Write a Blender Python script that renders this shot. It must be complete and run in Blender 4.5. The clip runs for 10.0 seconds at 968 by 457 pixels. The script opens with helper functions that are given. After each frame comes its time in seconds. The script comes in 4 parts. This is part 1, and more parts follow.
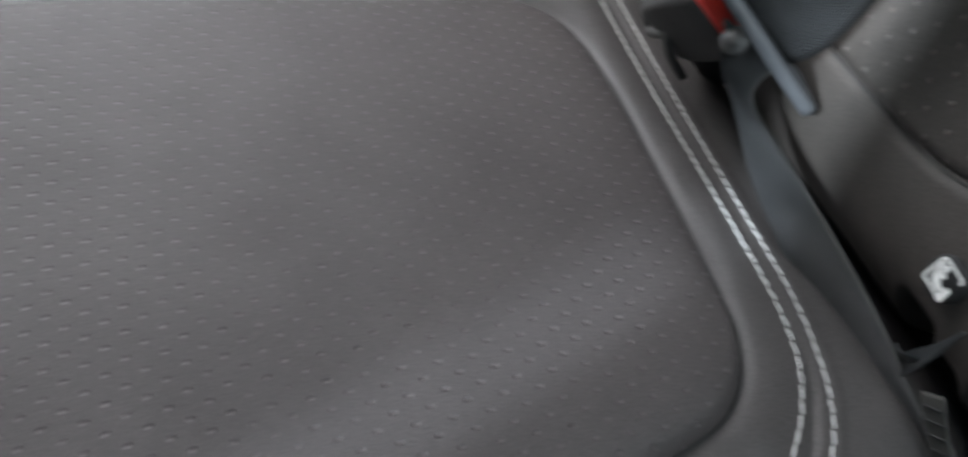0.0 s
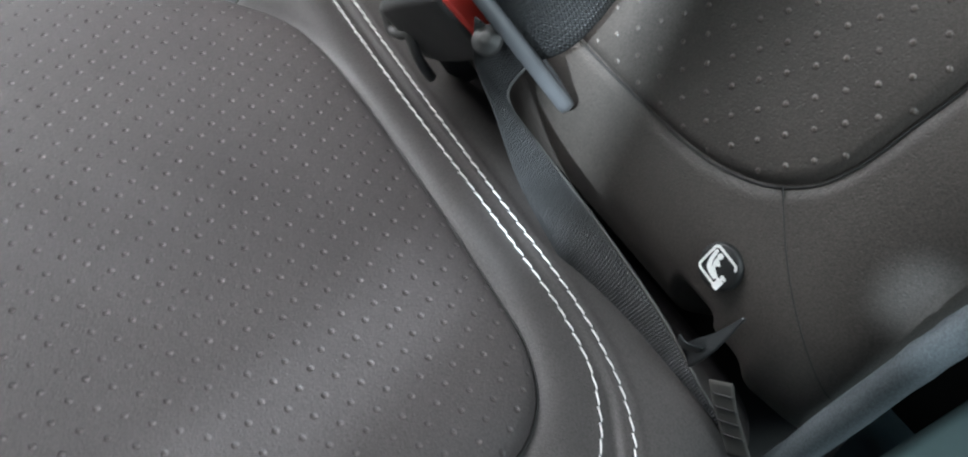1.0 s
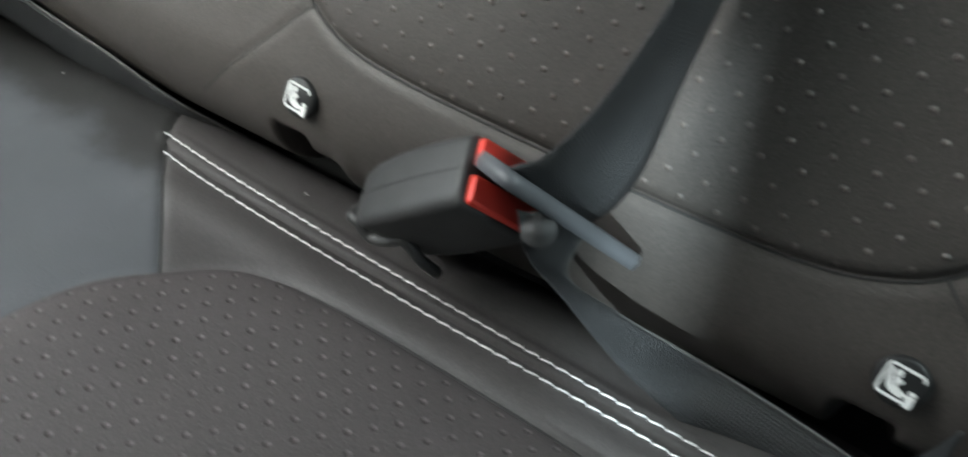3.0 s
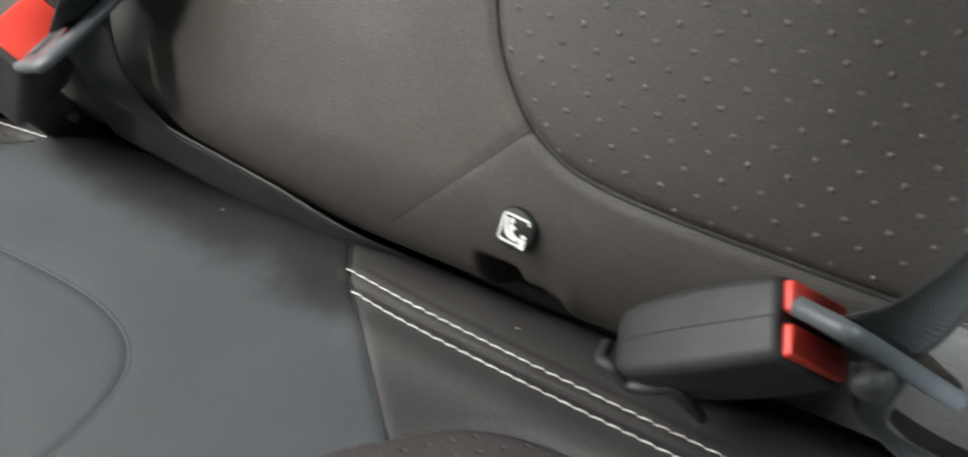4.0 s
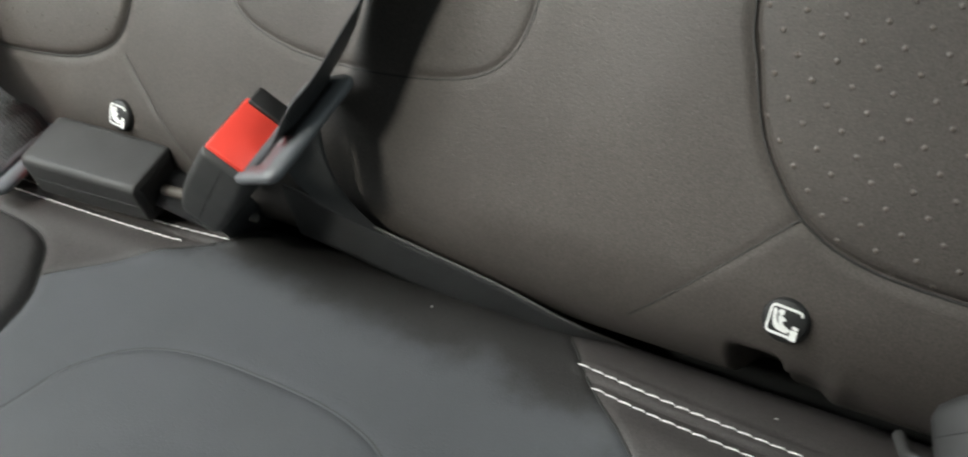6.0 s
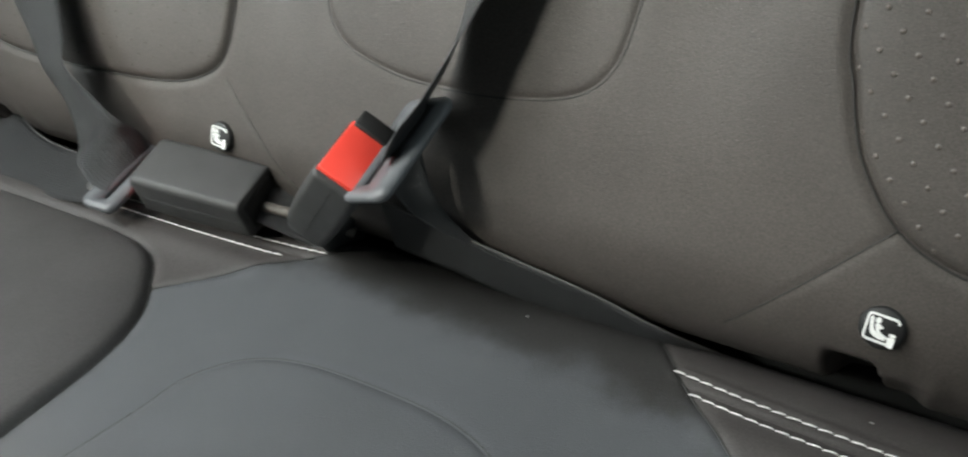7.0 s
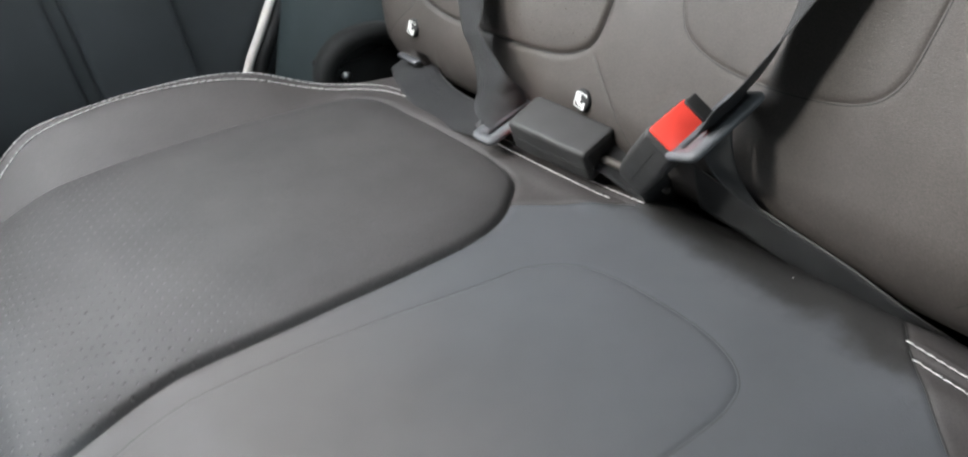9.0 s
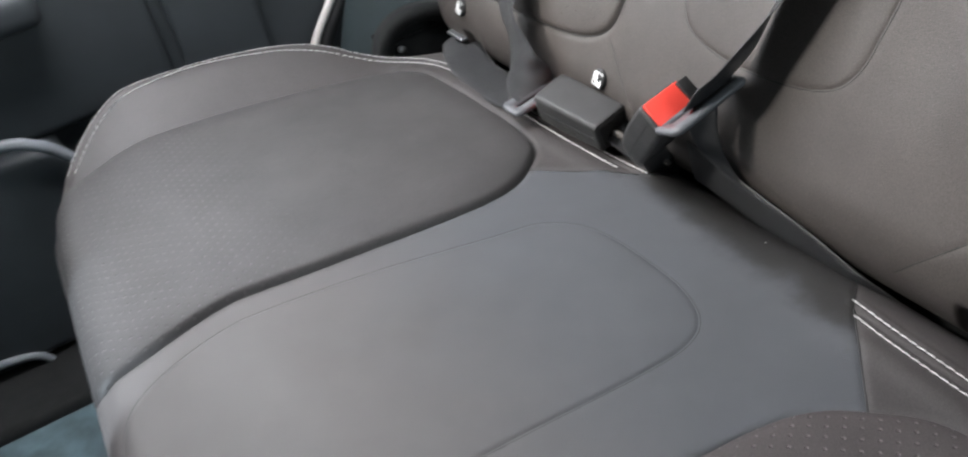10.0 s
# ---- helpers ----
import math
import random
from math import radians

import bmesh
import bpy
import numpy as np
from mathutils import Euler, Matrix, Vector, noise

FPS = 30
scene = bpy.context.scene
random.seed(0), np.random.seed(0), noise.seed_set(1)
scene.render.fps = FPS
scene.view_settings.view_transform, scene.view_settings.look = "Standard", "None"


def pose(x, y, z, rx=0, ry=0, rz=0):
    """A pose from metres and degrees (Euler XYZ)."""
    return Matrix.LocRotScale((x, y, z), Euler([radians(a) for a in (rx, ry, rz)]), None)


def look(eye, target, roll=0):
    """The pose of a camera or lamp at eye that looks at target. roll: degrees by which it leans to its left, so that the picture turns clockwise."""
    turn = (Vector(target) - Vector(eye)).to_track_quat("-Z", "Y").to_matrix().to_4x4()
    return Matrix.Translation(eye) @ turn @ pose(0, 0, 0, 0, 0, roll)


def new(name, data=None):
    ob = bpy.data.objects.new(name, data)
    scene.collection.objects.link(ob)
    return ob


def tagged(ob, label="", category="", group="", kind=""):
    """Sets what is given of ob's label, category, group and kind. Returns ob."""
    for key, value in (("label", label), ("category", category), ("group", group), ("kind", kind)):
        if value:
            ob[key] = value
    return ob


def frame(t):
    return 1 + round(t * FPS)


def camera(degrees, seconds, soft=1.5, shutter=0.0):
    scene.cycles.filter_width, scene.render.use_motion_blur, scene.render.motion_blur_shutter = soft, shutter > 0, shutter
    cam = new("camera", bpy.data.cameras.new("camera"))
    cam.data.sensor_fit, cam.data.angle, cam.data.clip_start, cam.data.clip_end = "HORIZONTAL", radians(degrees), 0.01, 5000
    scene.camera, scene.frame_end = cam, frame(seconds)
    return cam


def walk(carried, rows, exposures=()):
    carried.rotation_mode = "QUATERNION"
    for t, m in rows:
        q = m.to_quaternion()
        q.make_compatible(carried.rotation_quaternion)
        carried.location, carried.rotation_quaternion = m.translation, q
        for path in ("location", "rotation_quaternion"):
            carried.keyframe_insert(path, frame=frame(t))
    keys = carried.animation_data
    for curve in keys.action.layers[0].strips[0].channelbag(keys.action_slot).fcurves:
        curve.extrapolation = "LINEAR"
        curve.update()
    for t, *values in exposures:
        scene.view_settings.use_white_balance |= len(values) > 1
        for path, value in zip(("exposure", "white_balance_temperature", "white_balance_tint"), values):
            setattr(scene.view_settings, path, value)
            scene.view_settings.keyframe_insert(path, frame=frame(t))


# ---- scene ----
cam = camera(54.7, 10.0, soft=2.0, shutter=0.5)
PATH = [
    (0, (0.658, -0.2385, 0.2833), (-0.629, 0.1325, -1.2015), 0.8),
    (0.5, (0.635, -0.223, 0.27), (-0.499, 0.472, -1.224), 8.6),
    (1, (0.62, -0.234, 0.268), (-0.427, 0.631, -1.2), 11.4),
    (1.5, (0.586, -0.237, 0.249), (-0.354, 0.762, -1.206), 8.6),
    (2, (0.564, -0.235, 0.253), (-0.244, 0.896, -1.184), 6.5),
    (2.2, (0.552, -0.24, 0.252), (-0.231, 0.93, -1.168), 5.9),
    (3.3, (0.442, -0.249, 0.263), (-0.385, 0.942, -1.114), -0.1),
    (3.5, (0.421, -0.258, 0.263), (-0.427, 0.963, -1.075), -0.4),
    (4, (0.368, -0.252, 0.263), (-0.509, 0.975, -1.052), -4.3),
    (4.5, (0.331, -0.274, 0.259), (-0.588, 0.986, -0.993), -4.5),
    (5, (0.309, -0.281, 0.263), (-0.615, 0.986, -0.979), -5.8),
    (5.2, (0.306, -0.282, 0.261), (-0.622, 0.992, -0.971), -6.1),
    (6.3, (0.256, -0.303, 0.298), (-0.68, 0.958, -0.941), -8.7),
    (6.5, (0.253, -0.313, 0.304), (-0.702, 0.939, -0.929), -9.3),
    (7, (0.252, -0.317, 0.306), (-0.741, 0.916, -0.917), -10.3),
    (7.5, (0.256, -0.347, 0.353), (-0.93, 0.769, -0.807), -15.0),
    (8, (0.276, -0.367, 0.378), (-1.041, 0.677, -0.707), -17.4),
    (8.5, (0.295, -0.388, 0.373), (-1.056, 0.61, -0.713), -15.8),
    (9, (0.367, -0.412, 0.369), (-1.11, 0.351, -0.742), -13.0),
    (9.5, (0.415, -0.407, 0.38), (-1.078, 0.314, -0.739), -12.8),
    (10, (0.474, -0.41, 0.404), (-1.07, 0.189, -0.719), -13.9),
]
# the clip's camera adjusts its exposure and white balance on the way
TONE = [(0.0, 1.25, 6250, 8), (0.4, 1.62, 6250, 8), (1.0, 1.70, 6200, 6), (2.0, 1.42, 6050, -4), (3.5, 1.26, 6400, 2), (5.0, 1.09, 6520, 2), (7.0, 0.99, 6400, 0), (8.0, 1.10, 5950, 0), (9.0, 1.31, 6300, 6), (10.0, 1.33, 6300, 9)]
walk(cam, [(t, look(eye, target, roll)) for t, eye, target, roll in PATH], TONE)

# ---- world, lamps ----
world = bpy.data.worlds.new("sky")
scene.world = world
world.use_nodes = True
wn = world.node_tree.nodes
sky = wn.new("ShaderNodeTexSky")
sky.sky_type = "NISHITA"
sky.sun_disc = False
sky.sun_elevation, sky.sun_rotation = radians(24), radians(157)
world.node_tree.links.new(sky.outputs[0], wn["Background"].inputs[0])
wn["Background"].inputs[1].default_value = 0.02


def area_lamp(name, eye, target, sx, sy, watts, colour):
    lamp = bpy.data.lights.new(name, "AREA")
    lamp.shape, lamp.size, lamp.size_y = "RECTANGLE", sx, sy
    lamp.energy, lamp.color = watts, colour
    ob = new(name, lamp)
    ob.matrix_world = look(eye, target)
    return ob


# added key lamp, aimed through the roof opening to throw the belt shadows
area_lamp("key_light", (-0.72, -1.9, 1.75), (0.05, 0.05, 0.05), 0.30, 0.30, 22.0, (1.0, 0.945, 0.885))
# added soft fill below the roof opening, to brighten the cushion from above
area_lamp("overhead_fill_light", (-0.47, -0.38, 0.790), (-0.08, -0.38, 0.0), 0.50, 0.55, 5.0, (1.0, 0.97, 0.99))
area_lamp("left_window_light", (-0.90, -0.58, 0.48), (0.3, -0.62, 0.12), 0.84, 0.42, 3.7, (0.95, 0.97, 1.0))
area_lamp("right_door_light", (0.88, 0.02, 0.54), (0.48, -0.25, -0.05), 0.36, 0.36, 1.55, (0.88, 0.97, 1.0))
sun = bpy.data.lights.new("sun", "SUN")
sun.energy, sun.angle, sun.color = 2.7, radians(1.5), (0.82, 0.92, 1.0)
new("sun", sun).matrix_world = look((0.39, -0.92, 0.45), (0, 0, 0))

# ---- materials ----


def nodes(name):
    m = bpy.data.materials.new(name)
    m.use_nodes = True
    return m, m.node_tree.nodes, m.node_tree.links, m.node_tree.nodes["Principled BSDF"]


def math_node(n, l, op, a, b=None, c=None):
    k = n.new("ShaderNodeMath")
    k.operation = op
    for i, v in enumerate((a, b, c)):
        if v is None:
            continue
        if isinstance(v, (int, float)):
            k.inputs[i].default_value = v
        else:
            l.new(v, k.inputs[i])
    return k.outputs[0]


def ramp(n, l, fac, stops):
    r = n.new("ShaderNodeValToRGB")
    while len(r.color_ramp.elements) < len(stops):
        r.color_ramp.elements.new(0.5)
    for e, (p, c) in zip(r.color_ramp.elements, stops):
        e.position, e.color = p, (*c, 1)
    l.new(fac, r.inputs[0])
    return r.outputs[0]


def noise_tex(n, l, vec, scale, detail=3.0, rough=0.5):
    k = n.new("ShaderNodeTexNoise")
    k.inputs["Scale"].default_value, k.inputs["Detail"].default_value, k.inputs["Roughness"].default_value = scale, detail, rough
    l.new(vec, k.inputs["Vector"])
    return k.outputs["Fac"]


def mix_col(n, l, fac, a, b):
    k = n.new("ShaderNodeMix")
    k.data_type = "RGBA"
    for i, v in ((0, fac), (6, a), (7, b)):
        if isinstance(v, (int, float)):
            k.inputs[i].default_value = v
        elif isinstance(v, tuple):
            k.inputs[i].default_value = (*v, 1)
        else:
            l.new(v, k.inputs[i])
    return k.outputs[2]


def leather(name, dark, light, rough=0.54, dimple=0.0, glint=0.26, dust=None, grain=0.00010, pitch=(0.0128, 0.0072), pip_size=0.0016, fade_back=False):
    """Grained leatherette: colour drift, pebble grain, optional row of dimples, optional dusty film."""
    m, n, l, b = nodes(name)
    tc = n.new("ShaderNodeTexCoord")
    vec = tc.outputs["Object"]
    drift = noise_tex(n, l, vec, 9.0, 4.0, 0.6)
    col = ramp(n, l, drift, ((0.3, dark), (0.72, light)))
    fine = noise_tex(n, l, vec, 1200.0, 2.0)
    vor = n.new("ShaderNodeTexVoronoi")
    vor.inputs["Scale"].default_value = 1000.0
    l.new(vec, vor.inputs["Vector"])
    height = math_node(n, l, "MULTIPLY_ADD", vor.outputs["Distance"], 0.6, fine)
    height = math_node(n, l, "MULTIPLY", height, grain)
    speck = ramp(n, l, noise_tex(n, l, vec, 1000.0, 2.0, 0.6), ((0.32, (0.72, 0.72, 0.72)), (0.68, (1.28, 1.28, 1.28))))
    toned = n.new("ShaderNodeMix")
    toned.data_type, toned.blend_type = "RGBA", "MULTIPLY"
    toned.inputs[0].default_value = 1.0
    l.new(col, toned.inputs[6])
    l.new(speck, toned.inputs[7])
    col = toned.outputs[2]
    pins = n.new("ShaderNodeTexVoronoi")
    pins.inputs["Scale"].default_value = 330.0
    l.new(vec, pins.inputs["Vector"])
    dent = n.new("ShaderNodeMapRange")
    dent.inputs[1].default_value, dent.inputs[2].default_value = 0.05, 0.22
    dent.inputs[3].default_value, dent.inputs[4].default_value = -0.00008, 0.0
    l.new(pins.outputs["Distance"], dent.inputs[0])
    height = math_node(n, l, "ADD", height, dent.outputs[0])
    roughness = math_node(n, l, "MULTIPLY_ADD", noise_tex(n, l, vec, 30.0, 4.0), 0.16, rough - 0.08)
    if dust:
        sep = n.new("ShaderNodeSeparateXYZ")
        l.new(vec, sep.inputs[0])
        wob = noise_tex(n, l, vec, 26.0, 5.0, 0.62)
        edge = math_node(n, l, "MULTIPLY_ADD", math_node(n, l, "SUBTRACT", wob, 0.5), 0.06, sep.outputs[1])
        # dust-free strip along the crease narrows to the left; its colour also holds shade
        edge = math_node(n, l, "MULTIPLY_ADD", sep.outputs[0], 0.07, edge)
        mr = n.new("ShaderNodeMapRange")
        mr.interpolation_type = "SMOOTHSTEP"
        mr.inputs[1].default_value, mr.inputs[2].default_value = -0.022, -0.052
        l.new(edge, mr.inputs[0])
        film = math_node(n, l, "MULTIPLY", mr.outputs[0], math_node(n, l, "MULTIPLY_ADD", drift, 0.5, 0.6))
        # the film turns browner further forward
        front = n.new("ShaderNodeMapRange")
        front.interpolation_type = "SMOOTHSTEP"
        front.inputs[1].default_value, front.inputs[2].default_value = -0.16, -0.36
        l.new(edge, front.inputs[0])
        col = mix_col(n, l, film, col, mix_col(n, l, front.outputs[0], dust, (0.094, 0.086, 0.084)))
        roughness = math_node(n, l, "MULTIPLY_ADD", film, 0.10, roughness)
    if dimple:
        uv = n.new("ShaderNodeSeparateXYZ")
        l.new(tc.outputs["UV"], uv.inputs[0])
        u = math_node(n, l, "DIVIDE", uv.outputs[0], pitch[0])
        v = math_node(n, l, "DIVIDE", uv.outputs[1], pitch[1])
        row = math_node(n, l, "FLOOR", v)
        half = math_node(n, l, "MULTIPLY", math_node(n, l, "MODULO", row, 2.0), 0.5)
        fu = math_node(n, l, "SUBTRACT", math_node(n, l, "FRACT", math_node(n, l, "ADD", u, half)), 0.5)
        fv = math_node(n, l, "SUBTRACT", math_node(n, l, "FRACT", v), 0.5)
        fu = math_node(n, l, "MULTIPLY", fu, pitch[0])
        fv = math_node(n, l, "MULTIPLY", fv, pitch[1])
        d2 = math_node(n, l, "SQRT", math_node(n, l, "ADD", math_node(n, l, "MULTIPLY", fu, fu), math_node(n, l, "MULTIPLY", fv, fv)))
        mr = n.new("ShaderNodeMapRange")
        mr.interpolation_type = "SMOOTHSTEP"
        mr.inputs[1].default_value, mr.inputs[2].default_value = 0.0003, pip_size
        mr.inputs[3].default_value, mr.inputs[4].default_value = 1.0, 0.0
        l.new(d2, mr.inputs[0])
        pip = mr.outputs[0]
        if fade_back:
            # pips and glints fade to the back, standing in for light at the front
            at = n.new("ShaderNodeSeparateXYZ")
            l.new(vec, at.inputs[0])
            keep = n.new("ShaderNodeMapRange")
            keep.inputs[1].default_value, keep.inputs[2].default_value = -0.26, -0.36
            keep.inputs[3].default_value, keep.inputs[4].default_value = 0.03, 1.0
            l.new(math_node(n, l, "MULTIPLY_ADD", drift, 0.06, at.outputs[1]), keep.inputs[0])
            pip = math_node(n, l, "MULTIPLY", pip, keep.outputs[0])
        # no two pips alike; pale glints are coloured onto their tops
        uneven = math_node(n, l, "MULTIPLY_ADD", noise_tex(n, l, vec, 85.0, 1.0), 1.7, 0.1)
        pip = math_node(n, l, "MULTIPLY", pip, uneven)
        col = mix_col(n, l, math_node(n, l, "MULTIPLY", pip, glint), col, tuple(v * 2.5 for v in light))
        height = math_node(n, l, "MULTIPLY_ADD", pip, -dimple, height)
        roughness = math_node(n, l, "MULTIPLY_ADD", pip, -0.36, roughness)
    bump = n.new("ShaderNodeBump")
    bump.inputs["Strength"].default_value, bump.inputs["Distance"].default_value = 1.0, 1.0
    l.new(height, bump.inputs["Height"])
    l.new(bump.outputs[0], b.inputs["Normal"])
    l.new(col, b.inputs["Base Color"])
    l.new(roughness, b.inputs["Roughness"])
    b.inputs["Specular IOR Level"].default_value = 0.5
    return m


def plastic(name, col, rough=0.45, grain=0.00012, drift=0.25):
    m, n, l, b = nodes(name)
    vec = n.new("ShaderNodeTexCoord").outputs["Object"]
    d = noise_tex(n, l, vec, 22.0, 4.0)
    c = ramp(n, l, d, ((0.3, tuple(v * (1 - drift) for v in col)), (0.7, tuple(v * (1 + drift) for v in col))))
    l.new(c, b.inputs["Base Color"])
    l.new(math_node(n, l, "MULTIPLY_ADD", noise_tex(n, l, vec, 60.0, 3.0), 0.16, rough - 0.08), b.inputs["Roughness"])
    bump = n.new("ShaderNodeBump")
    bump.inputs["Strength"].default_value, bump.inputs["Distance"].default_value = 1.0, 1.0
    l.new(math_node(n, l, "MULTIPLY", noise_tex(n, l, vec, 1100.0, 2.0), grain), bump.inputs["Height"])
    l.new(bump.outputs[0], b.inputs["Normal"])
    return m


def webbing(name, col):
    """Woven belt: ribs across the width and along the run, in the strip's own u (width) and v (run)."""
    m, n, l, b = nodes(name)
    tc = n.new("ShaderNodeTexCoord")
    uv = n.new("ShaderNodeSeparateXYZ")
    l.new(tc.outputs["UV"], uv.inputs[0])
    w1 = math_node(n, l, "SINE", math_node(n, l, "MULTIPLY", uv.outputs[0], 2 * math.pi / 0.0026))
    w2 = math_node(n, l, "SINE", math_node(n, l, "MULTIPLY", uv.outputs[1], 2 * math.pi / 0.0016))
    h = math_node(n, l, "MULTIPLY", math_node(n, l, "MULTIPLY_ADD", w1, 0.45, math_node(n, l, "MULTIPLY", w1, w2)), 0.00055)
    bump = n.new("ShaderNodeBump")
    bump.inputs["Strength"].default_value, bump.inputs["Distance"].default_value = 0.9, 1.0
    l.new(h, bump.inputs["Height"])
    l.new(bump.outputs[0], b.inputs["Normal"])
    d = noise_tex(n, l, tc.outputs["Object"], 40.0, 3.0)
    l.new(ramp(n, l, d, ((0.3, tuple(v * 0.8 for v in col)), (0.7, tuple(v * 1.25 for v in col)))), b.inputs["Base Color"])
    b.inputs["Roughness"].default_value = 0.42
    b.inputs["Specular IOR Level"].default_value = 0.5
    return m


LEATHER = leather("black_leatherette", (0.043, 0.0385, 0.0372), (0.061, 0.0550, 0.0530))
# the three BACK leathers are browner: warm light is tinted into their colour
LEATHER_BACK = leather("backrest_leatherette", (0.045, 0.0385, 0.0340), (0.063, 0.0545, 0.0485))
# base darker than the other leatherette, so the crease strip carries shade too
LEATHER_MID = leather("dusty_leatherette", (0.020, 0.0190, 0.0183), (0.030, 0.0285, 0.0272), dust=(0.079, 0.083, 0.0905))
LEATHER_DIM = leather("dimpled_leatherette", (0.047, 0.0395, 0.0385), (0.066, 0.0565, 0.0550), rough=0.66, dimple=-0.00070)
# darker copy of LEATHER_DIM: the left seat's lower light is in its colour
LEATHER_LEFT = leather("left_dimpled_leatherette", (0.038, 0.0355, 0.0350), (0.054, 0.0505, 0.0495), rough=0.60, dimple=-0.0008, fade_back=True)
LEATHER_DIM_BACK = leather("dimpled_back_leatherette", (0.045, 0.0385, 0.0340), (0.063, 0.0545, 0.0485), dimple=-0.00062, glint=0.85, pitch=(0.0150, 0.0086), pip_size=0.0015)
LEATHER_FAR_BACK = leather("faint_pip_back_leatherette", (0.045, 0.0385, 0.0340), (0.063, 0.0545, 0.0485), dimple=-0.00006, glint=0.02, pitch=(0.0150, 0.0086))
LEATHER_DARK = leather("dark_side_leatherette", (0.060, 0.071, 0.078), (0.082, 0.094, 0.102))
THREAD = plastic("white_thread", (0.80, 0.79, 0.77), 0.7, 0.0001, 0.06)
SEAM = plastic("seam_shadow_cord", (0.022, 0.021, 0.020), 0.7)
GREY_PLASTIC = plastic("charcoal_plastic", (0.034, 0.0335, 0.033), 0.56)
TONGUE_PLASTIC = plastic("grey_tongue_plastic", (0.10, 0.104, 0.112), 0.38)
RED_PLASTIC = plastic("red_button_plastic", (0.80, 0.065, 0.045), 0.4, 0.00005, 0.1)
STALK = plastic("brown_grey_sheath", (0.075, 0.066, 0.058), 0.6)
GLOSS_BLACK = plastic("glossy_black_plastic", (0.011, 0.013, 0.014), 0.42)
BLACK_PLASTIC = plastic("black_plastic", (0.012, 0.012, 0.012), 0.5)
PALE_LIP = plastic("pale_grey_lip_plastic", (0.22, 0.24, 0.26), 0.4, 0.0001, 0.1)
DULL_BLACK = plastic("dull_black_plastic", (0.006, 0.007, 0.007), 0.85, 0.0002, 0.2)
TRIM_PLASTIC = plastic("blue_grey_trim_plastic", (0.034, 0.047, 0.050), 0.55, 0.00012, 0.07)
# lighter copy of the trim plastic, with the door's light in its colour
LIT_TRIM = plastic("lit_trim_plastic", (0.11, 0.155, 0.160), 0.34, 0.00003, 0.05)
DOOR_PLASTIC = plastic("dark_door_plastic", (0.042, 0.049, 0.054), 0.55, 0.00012, 0.07)
WHITE_PRINT = plastic("white_print", (0.8, 0.8, 0.78), 0.5, 0.0, 0.04)
WHITE_TRIM = plastic("off_white_seal", (0.70, 0.67, 0.63), 0.5, 0.0001, 0.08)
BELT = webbing("black_webbing", (0.036, 0.0365, 0.038))
BELT_EDGE = plastic("grey_selvage", (0.070, 0.068, 0.065), 0.6, 0.0003, 0.2)
CARPET = plastic("blue_grey_carpet", (0.12, 0.18, 0.20), 0.95, 0.002, 0.4)
HEADLINER = plastic("dark_headliner", (0.10, 0.10, 0.10), 0.9, 0.0004, 0.06)
ASPHALT = plastic("asphalt", (0.05, 0.05, 0.05), 0.9, 0.002, 0.3)
METAL, _n, _l, _b = nodes("bright_steel")
_b.inputs["Base Color"].default_value, _b.inputs["Metallic"].default_value, _b.inputs["Roughness"].default_value = (0.55, 0.56, 0.58, 1), 1.0, 0.35
ADDED_GLASS, _n, _l, _b = nodes("added_roof_glass")
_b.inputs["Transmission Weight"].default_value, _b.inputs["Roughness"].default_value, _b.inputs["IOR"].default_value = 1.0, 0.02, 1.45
LABEL_CLOTH = plastic("grey_label_cloth", (0.055, 0.052, 0.047), 0.9, 0.0002, 0.1)

# ---- helpers for meshes ----


def thing(name, label, category, place=None, kind="", group=""):
    ob = new(name)
    ob.empty_display_size = 0.05
    if place is not None:
        ob.matrix_world = place
    return tagged(ob, label, category, group, kind)


def mesh_from(name, verts, faces, material, uvs=None, smooth=True):
    me = bpy.data.meshes.new(name)
    me.from_pydata([tuple(map(float, v)) for v in verts], [], faces)
    if uvs is not None:
        layer = me.uv_layers.new(name="UVMap")
        idx = np.empty(len(me.loops), dtype=np.int32)
        me.loops.foreach_get("vertex_index", idx)
        layer.data.foreach_set("uv", np.asarray(uvs, dtype=np.float32)[idx].ravel())
    me.materials.append(material)
    if smooth:
        me.polygons.foreach_set("use_smooth", np.ones(len(me.polygons), dtype=bool))
    me.update()
    return me


def child(name, me, parent, label="", at=None):
    ob = new(name, me)
    ob.parent = parent
    if at is not None:
        ob.matrix_basis = at
    return tagged(ob, label)


def part(name, bm, material, parent, label="", at=None, smooth=True):
    me = bpy.data.meshes.new(name)
    bm.normal_update()
    bm.to_mesh(me)
    bm.free()
    me.materials.append(material)
    if smooth:
        me.polygons.foreach_set("use_smooth", np.ones(len(me.polygons), dtype=bool))
    return child(name, me, parent, label, at)


